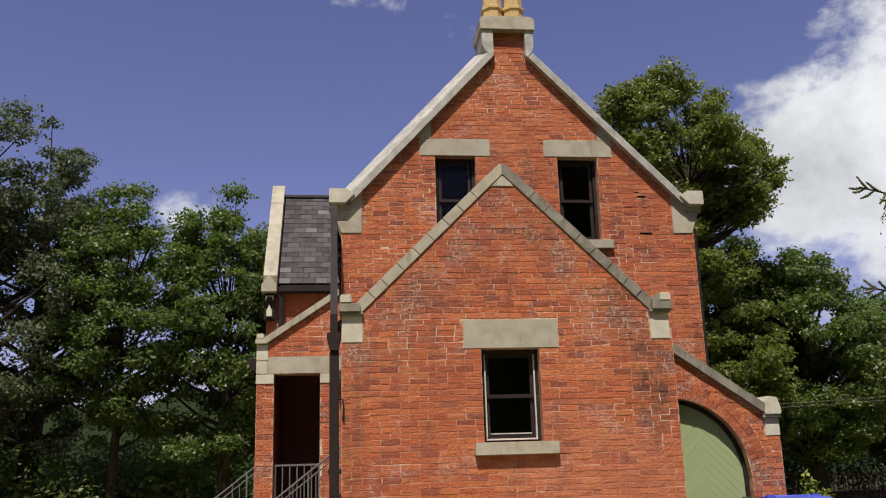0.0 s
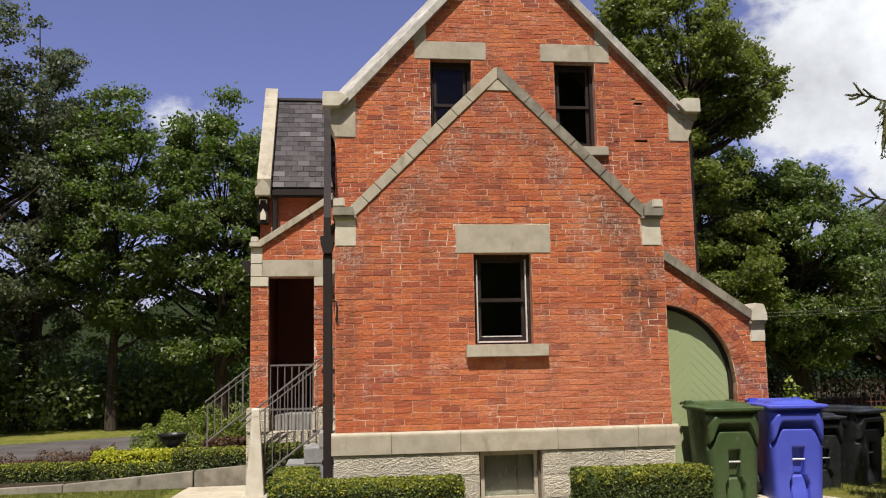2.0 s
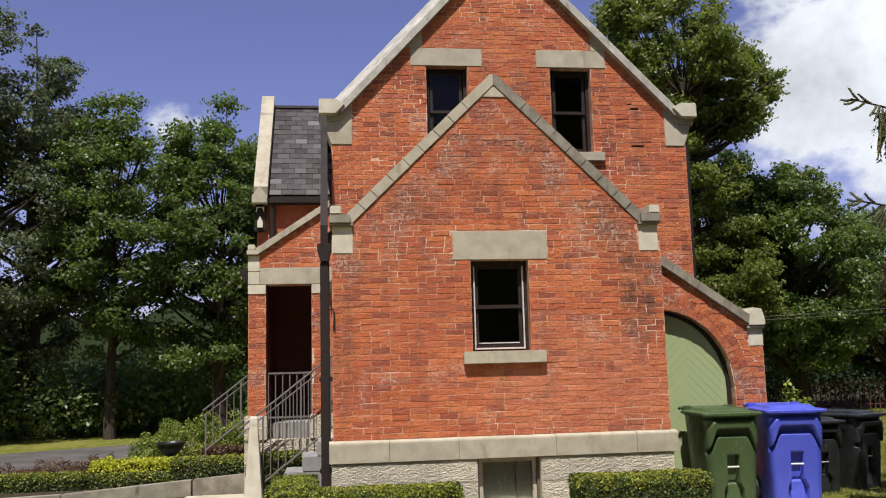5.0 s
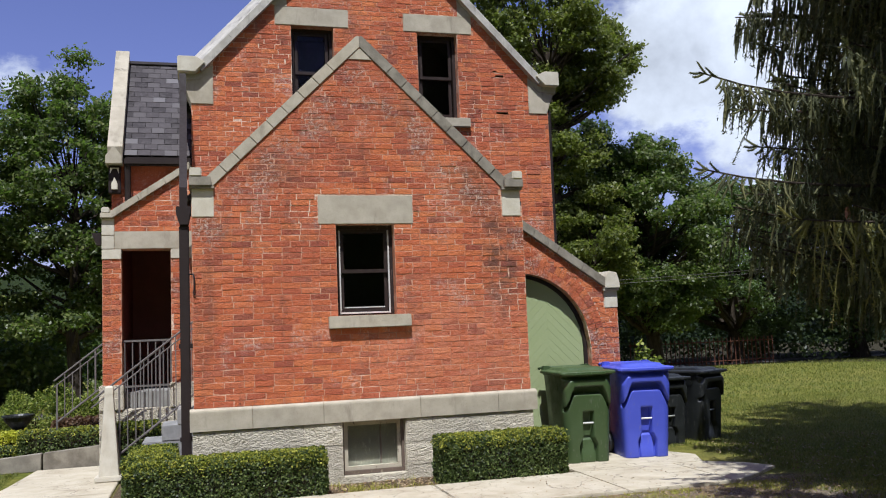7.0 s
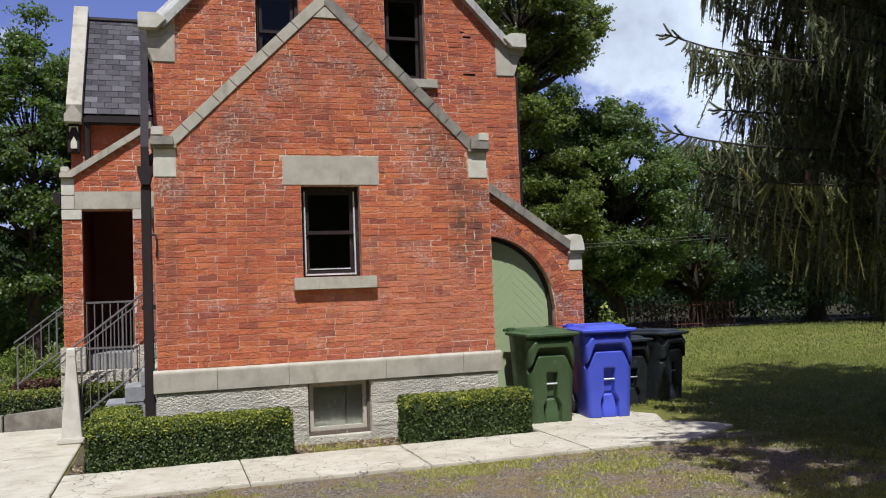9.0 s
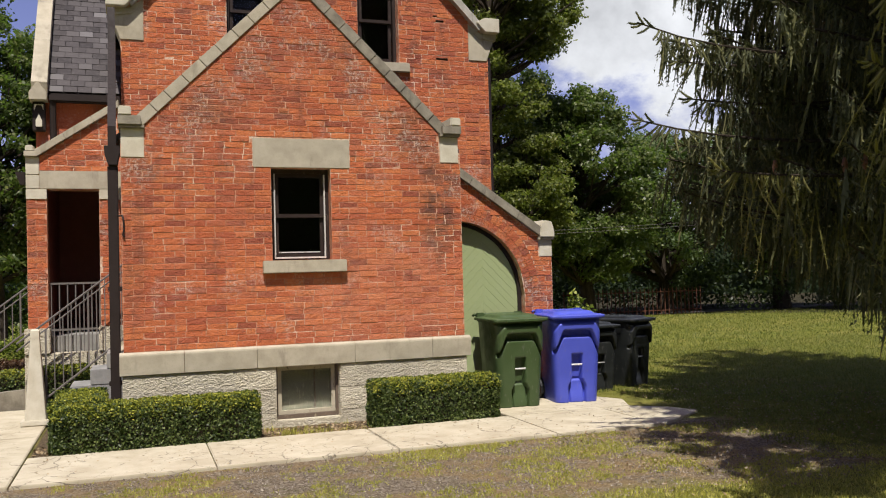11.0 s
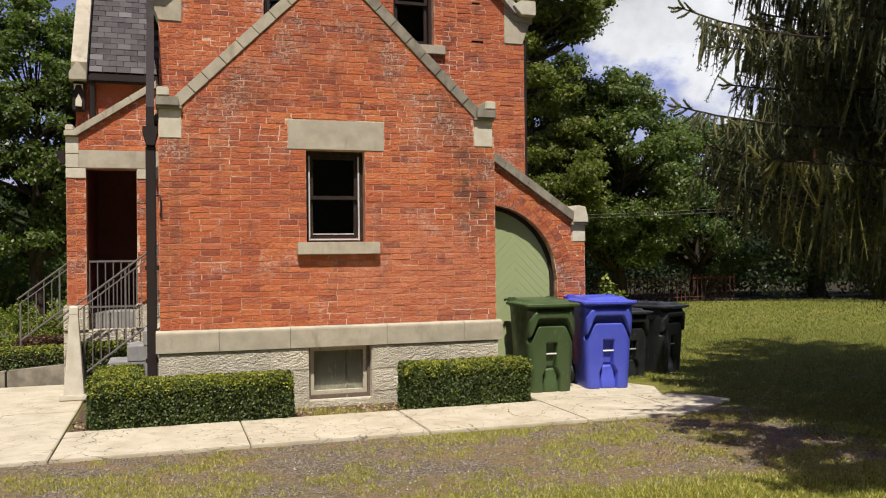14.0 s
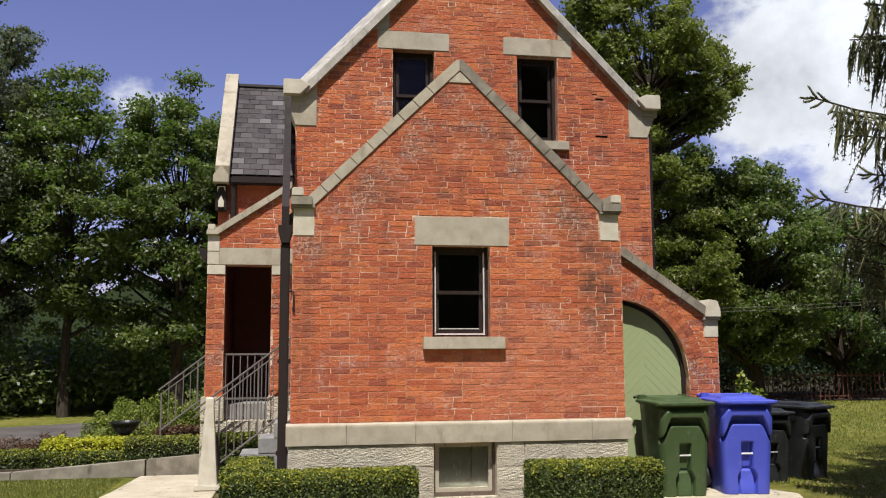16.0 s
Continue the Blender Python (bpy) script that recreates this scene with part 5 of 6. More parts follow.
for i, (x, y, rx, rz) in enumerate(((-4.2, 4.0, 0.6, 0.36), (-5.1, 4.1, 0.6, 0.34), (-6.1, 4.1, 0.6, 0.34), (-3.65, 4.5, 0.5, 0.42))):
    shrub("barberry_shrub", "low red-brown shrub in the bed", (x, y, -0.1), (rx, 0.4, rz), 2400, 0.04, REDLEAF, 60 + i, group="barberry shrubs")
for i, (x, y, rx, rz) in enumerate(((-3.05, 5.7, 0.5, 0.66), (-2.5, 5.5, 0.75, 0.88), (-1.95, 5.7, 0.6, 0.9))):
    shrub("green_shrub", "rounded bright green shrub behind the bed", (x, y, -0.1), (rx, 0.55, rz), 9000, 0.038, LIMELEAF, 70 + i, group="green shrubs")
shrub("green_shrub", "leafy shrub beside the porch railing", (-1.45, 6.3, -0.1), (0.5, 0.5, 1.15), 2600, 0.07, TREELEAF, 77, group="green shrubs")
tagged(part("stone", block(-2.8, -2.44, 4.57, 4.93, -0.15, 0.148, 0.02), STEPSTONE), "low grey stone block under the planter", "stone")
shrub("green_shrub", "leafy weed behind the bins", (8.15, 5.0, G), (0.6, 0.5, 1.15), 2200, 0.10, LIMELEAF, 78, group="green shrubs")
bowl = thing("planter", "black bowl planter on a short foot", "planter", (-2.62, 4.75, 0.15))
part("bowl", loft([[(r * math.cos(radians(20 * k)), r * math.sin(radians(20 * k)), z) for k in range(18)] for r, z in ((0.15, 0.0), (0.13, 0.03), (0.09, 0.06), (0.13, 0.10), (0.19, 0.17), (0.21, 0.23), (0.235, 0.235), (0.235, 0.26), (0.20, 0.26), (0.17, 0.21))]), BLACK, bowl)

# ---- wheeled bins ----


def ease(a, b, x):
    u = min(1.0, max(0.0, (x - a) / (b - a)))
    return u * u * (3 - 2 * u)


def bin_relief(x, z):
    """How far the moulded front of a bin stands out (+) or back (-) at x, z."""
    ax = abs(x)
    under = 0.855 - 0.225 * ease(0.15, 0.285, ax)           # lower edge of the grip
    panel = under - 0.075 + 0.030 * ease(0.16, 0.27, ax)    # arched top of the front panel
    out = 0.0
    # the grip, with a rounded top and its ends swept down the sides
    out += 0.040 * ease(under - 0.008, under + 0.014, z) * (1 - ease(0.925 - 0.10 * ease(0.2, 0.29, ax), 0.962 - 0.10 * ease(0.2, 0.29, ax), z))
    # hollow between grip and panel
    out -= 0.085 * ease(panel - 0.012, panel + 0.006, z) * (1 - ease(under - 0.008, under + 0.014, z)) * (1 - ease(0.265, 0.295, ax))
    # set back under the lid
    out -= 0.030 * ease(0.945, 0.975, z)
    # pocket of the lifting bar and the sloped kick panel below it
    out -= 0.105 * (1 - ease(0.060, 0.070, ax)) * ease(0.262, 0.275, z) * (1 - ease(0.568, 0.580, z))
    if z < 0.268:
        half = 0.068 + 0.035 * ease(0.265, 0.19, z)
        out -= (0.018 + 0.045 * ease(0.0, 0.25, z)) * (1 - ease(half, half + 0.012, ax))
        out -= 0.035 * (1 - ease(half + 0.01, half + 0.022, ax)) * ease(half - 0.016, half - 0.006, ax)
    return out


def bin_body():
    rings = []
    for i in range(84):
        z = 1.0 * i / 83
        w, back = 0.52 + 0.095 * z, 0.29 + 0.045 * z
        y0, r = -0.272 - 0.062 * z, 0.085
        ring = []
        for k in range(65):
            x = -w / 2 + w * k / 64
            over = max(0.0, abs(x) - (w / 2 - r))
            y = y0 + r - math.sqrt(max(0.0, r * r - over * over))
            ring.append((x, y - bin_relief(x * 0.59 / w, z) * (1 - ease(w / 2 - 0.02, w / 2 - 0.004, abs(x))), z))
        ring += [(w / 2, y0 + r + (back - 0.05 - y0 - r) * u, z) for u in (0.3, 0.65, 1.0)]
        ring += [(w / 2 - 0.05, back, z), (0, back, z), (-w / 2 + 0.05, back, z)]
        ring += [(-w / 2, y0 + r + (back - 0.05 - y0 - r) * u, z) for u in (1.0, 0.65, 0.3)]
        rings.append(ring)
    return loft(rings)


def wheeled_bin(label, mat, m, group="wheeled bins"):
    """A large two-wheeled bin; its front looks to -y."""
    b = thing("wheeled_bin", label, "bin", (0, 0, 0), group)
    part("body", bin_body(), mat, b, smooth=True)
    part("rim", loft([rounded(0, -0.005, 0.635, 0.695, z, 0.05, 5) for z in (0.985, 1.012)]), mat, b)
    lid = part("lid", loft([rounded(0, -0.01, 0.668, 0.765, 1.000, 0.05, 5), rounded(0, -0.01, 0.678, 0.775, 1.008, 0.05, 5), rounded(0, -0.01, 0.678, 0.775, 1.026, 0.05, 5), rounded(0, -0.01, 0.665, 0.762, 1.034, 0.05, 5),
                            rounded(0, 0.015, 0.52, 0.60, 1.045, 0.08, 5), rounded(0, 0.02, 0.47, 0.54, 1.072, 0.09, 5), rounded(0, 0.03, 0.40, 0.46, 1.078, 0.09, 5)]), mat, b, "lid with a raised middle")
    part("lid_grip", block(-0.2, 0.2, -0.415, -0.385, 0.995, 1.022, 0.008), mat, lid)
    for sx in (-0.25, 0.25):
        part("hinge", block(sx - 0.05, sx + 0.05, 0.335, 0.415, 1.015, 1.085, 0.012), mat, b)
    part("push_handle", tube([(-0.33, 0.40, 1.05), (-0.31, 0.42, 1.06), (0.31, 0.42, 1.06), (0.33, 0.40, 1.05)], 0.017, 8), mat, b)
    part("lift_bar", tube([(-0.07, -0.272, 0.445), (0.07, -0.272, 0.445)], 0.011, 8), STEEL, b, "bare steel lifting bar")
    part("badge", tube([(-0.296, -0.12, 0.86), (-0.306, -0.12, 0.86)], 0.045, 14), mat, b)
    for sx in (-1, 1):
        part("wheel", tube([(sx * 0.265, 0.29, 0.125), (sx * 0.315, 0.29, 0.125)], 0.125, 18), BLACK, b, "black rubber wheel")
    part("axle", tube([(-0.27, 0.29, 0.125), (0.27, 0.29, 0.125)], 0.012, 8), STEEL, b)
    b.matrix_basis = m
    return b


wheeled_bin("dark green plastic wheeled bin on the path", GREEN, pose(4.56, 0.12, -0.202, 0, 0, -3) @ Matrix.Scale(1.05, 4))
wheeled_bin("bright blue plastic wheeled bin on the path", BLUE, pose(5.37, 0.12, -0.202, 0, 0, -9) @ Matrix.Scale(1.06, 4))
wheeled_bin("black plastic wheeled bin behind the blue one", BLACK, pose(6.18, 1.0, G, 0, 0, 4) @ Matrix.Scale(0.88, 4))
wheeled_bin("black plastic wheeled bin standing on the grass", BLACK, pose(6.86, 1.22, G, 0, 0, 24) @ Matrix.Scale(0.93, 4))

# ---- trees ----


def tree(name, label, at, trunk_h, trunk_r, clumps, leaf, per, mat, seed, lean=(0, 0), group=""):
    """clumps: (x, y, z, r) of leaf masses from the foot. Trunk, limbs to the masses, leaves on their outsides."""
    r = np.random.default_rng(seed)
    t = thing(name, label, "tree", at, group)
    tr = bmesh.new()
    top = Vector((lean[0], lean[1], trunk_h))
    bend = [Vector((0, 0, -0.1)).lerp(top, k / 6) + Vector((r.normal(0, 0.05), r.normal(0, 0.05), 0)) * (k > 0) for k in range(7)]
    tube(bend, [trunk_r * (1.25 if k == 0 else 1 - 0.11 * k) for k in range(7)], 9, tr)
    trunk = part("trunk", tr, BARK, t)
    for i, (x, y, z, rad) in enumerate(clumps):
        if i % 2 == 0 or len(clumps) < 30:
            h = min(0.95, max(0.25, (z - 0.55 * math.hypot(x, y)) / trunk_h))
            a = bend[0].lerp(top, h)
            c = Vector((x, y, z))
            mid = a.lerp(c, 0.5) + Vector((0, 0, -0.06 * (c - a).length))
            w = trunk_r * 0.34 * (1.2 - h)
            part("limb", tube([a, mid, c], [w + 0.02, w * 0.7 + 0.012, 0.012], 5), BARK, trunk)
    pos, nor = [], []
    for x, y, z, rad in clumps:
        n = int(per * (1.0 if z < 1.5 else 1.25) * rad * rad)
        d = unit(r.normal(0, 1, (n, 3)) + np.array([0, 0, 0.25]))
        off = r.uniform(0, 90)
        lump = np.array([0.75 + 0.75 * noise.noise(Vector(q * 1.9 + off)) for q in d])
        k = lump * (1 - np.abs(r.normal(0, 0.33, n)))
        pos.append(np.array([x, y, z]) + d * (rad * np.array([1.12, 1.12, 0.66])) * k[:, None])
        nor.append(d * 0.8 + np.array([0, 0, 0.5]))
    part("crown", quads("crown", leaves(np.concatenate(pos), np.concatenate(nor), leaf, leaf * 0.6, r, 0.85), mat), mat, t)
    return t


def masses(seed, n, cx, cy, z0, z1, rad, size, shape=1.0):
    """Leaf masses filling an egg-shaped crown, more of them towards its skin."""
    r = np.random.default_rng(seed)
    out = []
    while len(out) < n:
        d = unit(r.normal(0, 1, 3))
        k = r.uniform(0.35, 1.0) ** 0.55
        z = (z0 + z1) / 2 + d[2] * k * (z1 - z0) / 2
        taper = 1.0 - 0.35 * shape * max(0, (z - (z0 + z1) / 2) / ((z1 - z0) / 2))
        out.append((cx + d[0] * k * rad * taper, cy + d[1] * k * rad * taper, z, size * r.uniform(0.6, 1.25)))
    return out


def az(angle, dist):
    """A place on the ground seen from before the house, degrees right of straight ahead."""
    return (0.1 + dist * math.sin(radians(angle)), -9.87 + dist * math.cos(radians(angle)), G)


tree("maple_tree", "tall leafy maple behind the house", az(23.3, 27), 10.2, 0.33,
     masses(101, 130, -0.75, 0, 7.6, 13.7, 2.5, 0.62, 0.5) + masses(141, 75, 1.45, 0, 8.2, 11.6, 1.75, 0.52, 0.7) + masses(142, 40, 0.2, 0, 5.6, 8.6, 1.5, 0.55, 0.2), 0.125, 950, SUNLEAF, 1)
tree("maple_tree", "leafy maple behind the house", az(18.6, 29), 8, 0.3, masses(102, 110, 0, 0, 4.5, 12.6, 2.2, 0.66), 0.13, 700, TREELEAF, 2)
tree("oak_tree", "dark oak at the edge of the lawn", az(25.0, 31), 5, 0.35, masses(103, 170, 0, 0, 1.6, 8.9, 3.0, 0.72), 0.14, 720, DARKLEAF, 3)
tree("maple_tree", "lower green maple at the edge of the lawn", az(29.0, 30), 5, 0.28, masses(104, 180, 0, 0, 1.2, 8.0, 2.9, 0.66), 0.125, 900, TREELEAF, 4)
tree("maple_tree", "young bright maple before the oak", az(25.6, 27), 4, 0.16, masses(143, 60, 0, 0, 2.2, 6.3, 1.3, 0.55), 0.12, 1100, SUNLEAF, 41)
tree("willow_tree", "grey-green tree beyond the lawn", az(34, 34), 5, 0.3, masses(105, 150, 0, 0, 0.9, 6.9, 3.3, 0.74), 0.12, 860, GREYLEAF, 5)
tree("willow_tree", "grey-green tree beyond the lawn", az(41, 36), 6, 0.3, masses(106, 80, 0, 0, 0.9, 7.8, 3.8, 1.0), 0.17, 430, GREYLEAF, 6)
tree("willow_tree", "grey-green tree beyond the lawn", az(49, 36), 6, 0.3, masses(107, 70, 0, 0, 0.9, 8.0, 4.2, 1.1), 0.19, 330, GREYLEAF, 7)
tree("oak_tree", "dull grey-green spreading oak across the drive", az(-24.5, 27), 9.5, 0.36, masses(108, 190, 0, 0, 1.6, 12.9, 4.0, 0.62, 0.5), 0.13, 620, OAKLEAF, 8)
tree("oak_tree", "dull grey-green oak with open upper limbs", az(-18.6, 28), 10, 0.33, masses(119, 170, 0, 0, 1.6, 12.2, 3.0, 0.60, 0.7), 0.13, 600, OAKLEAF, 9)
tree("maple_tree", "green maple with gaps in its crown", az(-14.0, 26), 6.8, 0.15, masses(110, 150, 0, 0, 2.2, 9.9, 2.3, 0.56, 0.7), 0.125, 720, TREELEAF, 10)
tree("maple_tree", "full green maple beside the house", az(-7.6, 25), 6, 0.2, masses(111, 165, 0, 0, 1.0, 9.6, 2.15, 0.60, 0.8), 0.12, 820, TREELEAF, 11)
tree("maple_tree", "dark maple beside the house", az(-3.2, 26), 6, 0.28, masses(112, 66, 0, 0, 1.2, 8.6, 2.2, 0.8), 0.17, 480, DARKLEAF, 12)

# thicket that closes the view under the trees
wood = np.random.default_rng(77)
# the right-hand thicket takes the leaf with shade painted in
for a0, a1, d0, d1, h, n, mat in ((-42, -2.5, 26.5, 32, 3.4, 130, TREELEAF), (16, 62, 33, 41, 3.8, 130, SHADELEAF)):
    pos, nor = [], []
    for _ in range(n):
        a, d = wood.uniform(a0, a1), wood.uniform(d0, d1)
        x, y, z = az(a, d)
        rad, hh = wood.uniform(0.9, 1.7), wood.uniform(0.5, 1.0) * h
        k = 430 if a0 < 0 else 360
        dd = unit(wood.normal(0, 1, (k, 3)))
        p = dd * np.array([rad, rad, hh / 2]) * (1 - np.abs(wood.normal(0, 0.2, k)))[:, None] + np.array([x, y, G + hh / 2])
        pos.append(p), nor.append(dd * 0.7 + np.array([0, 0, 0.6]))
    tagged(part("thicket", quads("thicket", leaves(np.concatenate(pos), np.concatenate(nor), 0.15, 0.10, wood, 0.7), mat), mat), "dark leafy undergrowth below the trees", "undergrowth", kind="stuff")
bank = bmesh.new()
for a0, a1, d in ((-75, -1, 44), (14, 100, 56), (100, 285, 40)):
    angs = np.linspace(a0, a1, 60)
    lo = [bank.verts.new((az(a, d)[0], az(a, d)[1], G - 0.5)) for a in angs]
    hi = [bank.verts.new((az(a, d)[0], az(a, d)[1], (4.6 if d > 40 else 19.0) + 1.6 * noise.noise(Vector((a * 0.35, d, 0))) + 0.8 * noise.noise(Vector((a * 1.3, d, 3))))) for a in angs]
    for k in range(len(angs) - 1):
        bank.faces.new((lo[k], lo[k + 1], hi[k + 1], hi[k]))
tagged(part("backdrop", bank, make_leaf("far_wood", (0.012, 0.02, 0.008), (0.02, 0.032, 0.012), (0.035, 0.05, 0.02), 0.1)), "far dark line of woodland", "woods", kind="structure")

# ---- drooping spruce ----
sp = np.random.default_rng(9)
SPX, SPY = 8.8, -4.2
spruce = thing("spruce_tree", "large dark drooping spruce with hanging branchlets", "tree", (SPX, SPY, G))
strunk = part("trunk", tube([(0, 0, -0.1), (0.03, 0, 3), (0.0, 0.05, 8), (0, 0, 17.0)], [0.34, 0.26, 0.16, 0.02], 10), BARK, spruce)
needle_pos, needle_dir, tw_out = [], [], []
strands = []       # (top, length, thickness)
wood_bm = bmesh.new()
z = 2.40
level = 0
while z < 16.2:
    reach = 3.72 * ((1 - (z - 4.4) / 12.7) ** 0.55 if z > 4.4 else 1.04)
    n = 19 if 3.0 < z < 6.2 else 15 if z < 7 else 8
    for k in range(n):
        a = 2 * math.pi * (k + 0.5 * (level % 2)) / n + sp.normal(0, 0.12)
        L = reach * sp.uniform(0.78, 1.1)
        zb = z + sp.normal(0, 0.12)
        droop = sp.uniform(0.06, 0.30) * L
        pts = []
        for s in np.linspace(0, 1, 9):
            # sags, then turns up at the tip
            dz = -droop * math.sin(s * math.pi * 0.62) + 0.30 * max(0, s - 0.72) * L * 0.45
            side = sp.normal(0, 0.06) * s
            pts.append(Vector((math.cos(a) * L * s - math.sin(a) * side, math.sin(a) * L * s + math.cos(a) * side, zb + dz + 0.25 * s)))
        tube(pts, [0.036 * (1 - 0.9 * s) + 0.004 for s in np.linspace(0, 1, 9)], 5, wood_bm, False)
        m = int(L * (72 if 3.3 < z < 6.2 else 52 if z < 7.0 else 18))
        for _ in range(m):
            s = sp.uniform(0.12, 1.0) ** 0.8
            i = min(7, int(s * 8))
            c = pts[i].lerp(pts[i + 1], s * 8 - i)
            side = sp.normal(0, 0.26) * (1.15 - s)
            c = c + Vector((-math.sin(a) * side, math.cos(a) * side, -abs(side) * 0.35))
            strands.append((c, sp.uniform(0.15, 0.95) ** 1.2 * (1.2 - 0.62 * s), math.cos(a), math.sin(a)))
        # short fingers at the tip
        for _ in range(12):
            s = sp.uniform(0.72, 1.0)
            i = min(7, int(s * 8))
            c = pts[i].lerp(pts[i + 1], s * 8 - i)
            strands.append((c, -0.16, math.cos(a + sp.normal(0, 0.7)), math.sin(a + sp.normal(0, 0.7))))
    z += 0.34 if z < 7 else 0.7
    level += 1
part("branchwork", wood_bm, BARK, strunk)
blades, fat = [], []
for c, ln, ca, sa in strands:
    low = c.z < 6.9
    if ln < 0:
        d = np.array([ca * 0.8, sa * 0.8, 0.35])
        ln = -ln
        k = 26
    else:
        d = np.array([ca * 0.16 + sp.normal(0, 0.09), sa * 0.16 + sp.normal(0, 0.09), -1.0])
        k = int((30 if low else 8) * max(0.35, ln))
    d = d / np.linalg.norm(d)
    t = np.sort(sp.uniform(0, 1, k))
    base = np.array(c)[None] + d[None] * (t * ln)[:, None]
    out = unit(np.cross(np.repeat(d[None], k, 0), sp.normal(0, 1, (k, 3))))
    tip_d = unit(out * 0.8 + d[None] * 0.75)
    nl = (0.062 if low else 0.11) * sp.uniform(0.7, 1.2, k) * (1 - 0.35 * t)
    w = np.cross(tip_d, out + sp.normal(0, 0.6, (k, 3)))
    w = unit(w) * (0.0095 if low else 0.022)
    blades.append(np.stack([base - w, base + w, base + tip_d * nl[:, None]], axis=1))
    c0, c1 = np.array(c), np.array(c) + d * ln
    for q in range(1):
        s = unit(np.cross(d, sp.normal(0, 1, 3))) * (0.017 if low else 0.05) * sp.uniform(0.6, 1.2)
        mid = c0 * 0.45 + c1 * 0.55
        fat.append(np.stack([c0, mid + s, c1, mid - s]))
blades = np.concatenate(blades)
part("foliage", quads("foliage", blades, NEEDLE), NEEDLE, spruce, "dark hanging needle branchlets")
part("foliage", quads("foliage", np.array(fat), NEEDLE), NEEDLE, spruce, "dark hanging needle branchlets")


def spruce_cone(p, ln):
    o = Vector(p) - Vector((SPX, SPY, G))
    rings = []
    for k in range(9):
        s = k / 8
        r = 0.024 * math.sin(math.pi * (0.12 + 0.8 * s)) * (1.0 if k % 2 else 0.84)
        rings.append([(o.x + r * math.cos(0.9 * j + s), o.y + r * math.sin(0.9 * j + s), o.z - ln * s) for j in range(7)])
    part("cone", loft(rings), CONE, spruce, "hanging brown spruce cone")


for a, e, d in ((37.4, 5.6, 7.0), (39.6, 5.4, 6.9), (40.6, 5.4, 6.9), (46.4, 5.2, 6.2), (46.9, 5.0, 6.2)):
    want = Vector((0.1 + d * math.sin(radians(a)) - SPX, -9.87 + d * math.cos(radians(a)) - SPY, 1.45 + d * math.tan(radians(e)) - G))
    hang = min((s[0] for s in strands), key=lambda c: (c - want).length)
    spruce_cone(hang + Vector((SPX, SPY, G - 0.03)), 0.12)

# long lower limbs that reach out towards the house, with short drooping fingers and an upturned, forked tip
def needled(bm, tufts, a, b, sag, thick, count, long):
    """A twig from a to b with needles all round."""
    m = a.lerp(b, 0.5) + sag
    tube([a, m, b], [thick * 0.7, thick, thick * 0.6], 6, bm)
    along = np.array(unit(np.array(b - a)))
    for u in sp.uniform(0.03, 1.0, count):
        c = np.array(a.lerp(m, u * 2) if u < 0.5 else m.lerp(b, u * 2 - 1))
        d = unit(sp.normal(0, 1, 3) + along * 0.9)
        w = unit(np.cross(d, sp.normal(0, 1, 3))) * 0.0055
        tufts.append(np.stack([c - w, c + w, c + d * long]))


for tip, rise, gold in (((-4.54, 0.75, 3.66), 0.15, 0), ((-4.48, 0.90, 2.90), 0.09, 0), ((-4.05, 0.95, 3.50), 0.05, 2), ((-3.95, 0.90, 3.15), 0.05, 2), ((-4.0, 1.0, 2.75), 0.04, 2), 
                        ((-4.40, -0.05, 2.40), 0.03, 1), ((-4.20, -1.38, 2.34), 0.04, 1), ((-4.10, -1.30, 2.95), 0.05, 1), ((-4.00, -1.25, 3.45), 0.05, 1)):
    tip = Vector(tip)
    root = Vector((0, 0, tip.z + (0.55 if gold else 0.2)))
    out = (tip - root).normalized()
    line = [root.lerp(tip, k / 12) + Vector((0, 0, -0.2 * math.sin(math.pi * k / 12) + rise * (k / 12) ** 9)) for k in range(13)]
    part("limb", tube(line, [0.034 - 0.0023 * k for k in range(13)], 6), BARK, strunk)
    twigs, tufted = bmesh.new(), []
    for k in range(92):
        u = 0.42 + 0.53 * k / 91
        j = min(11, int(u * 12))
        a = line[j].lerp(line[j + 1], u * 12 - j)
        side = Vector((sp.normal(0, 0.07), sp.normal(0, 0.07), 0))
        if gold and k % 2:
            # long thin hanging strings
            ln = sp.uniform(0.3, 0.85)
            needled(twigs, tufted, a, a + side * 2.2 + Vector((0, 0, -ln)) + out * 0.05, out * 0.03, 0.005, 70, 0.034)
            continue
        ln = sp.uniform(0.09, 0.26) * (1.5 - 0.75 * u)
        needled(twigs, tufted, a, a + side * 0.8 + out * ln * sp.uniform(-0.1, 0.4) + Vector((0, 0, -ln)), out * ln * 0.12, 0.010, 40, 0.026)
    up = Vector((0, 0, 1))
    for k, (u, lift, ln) in enumerate(((0.955, -0.9, 0.17), (0.965, 0.9, 0.13), (0.975, -0.5, 0.13), (0.985, 1.1, 0.14), (0.99, -0.25, 0.11), (0.995, 0.15, 0.10), (0.95, -1.6, 0.16))):
        a = line[11].lerp(line[12], u * 12 - 11)
        needled(twigs, tufted, a, a + (out + up * lift + Vector((0, sp.normal(0, 0.3), 0))).normalized() * ln, Vector((0, 0, -0.01)), 0.011, 46, 0.022)
    # limbs marked 1 get the needle colour with sunlight painted in
    needle_mat = SUNNEEDLE if gold == 1 else NEEDLE
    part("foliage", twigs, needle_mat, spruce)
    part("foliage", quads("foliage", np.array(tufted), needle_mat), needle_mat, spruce)
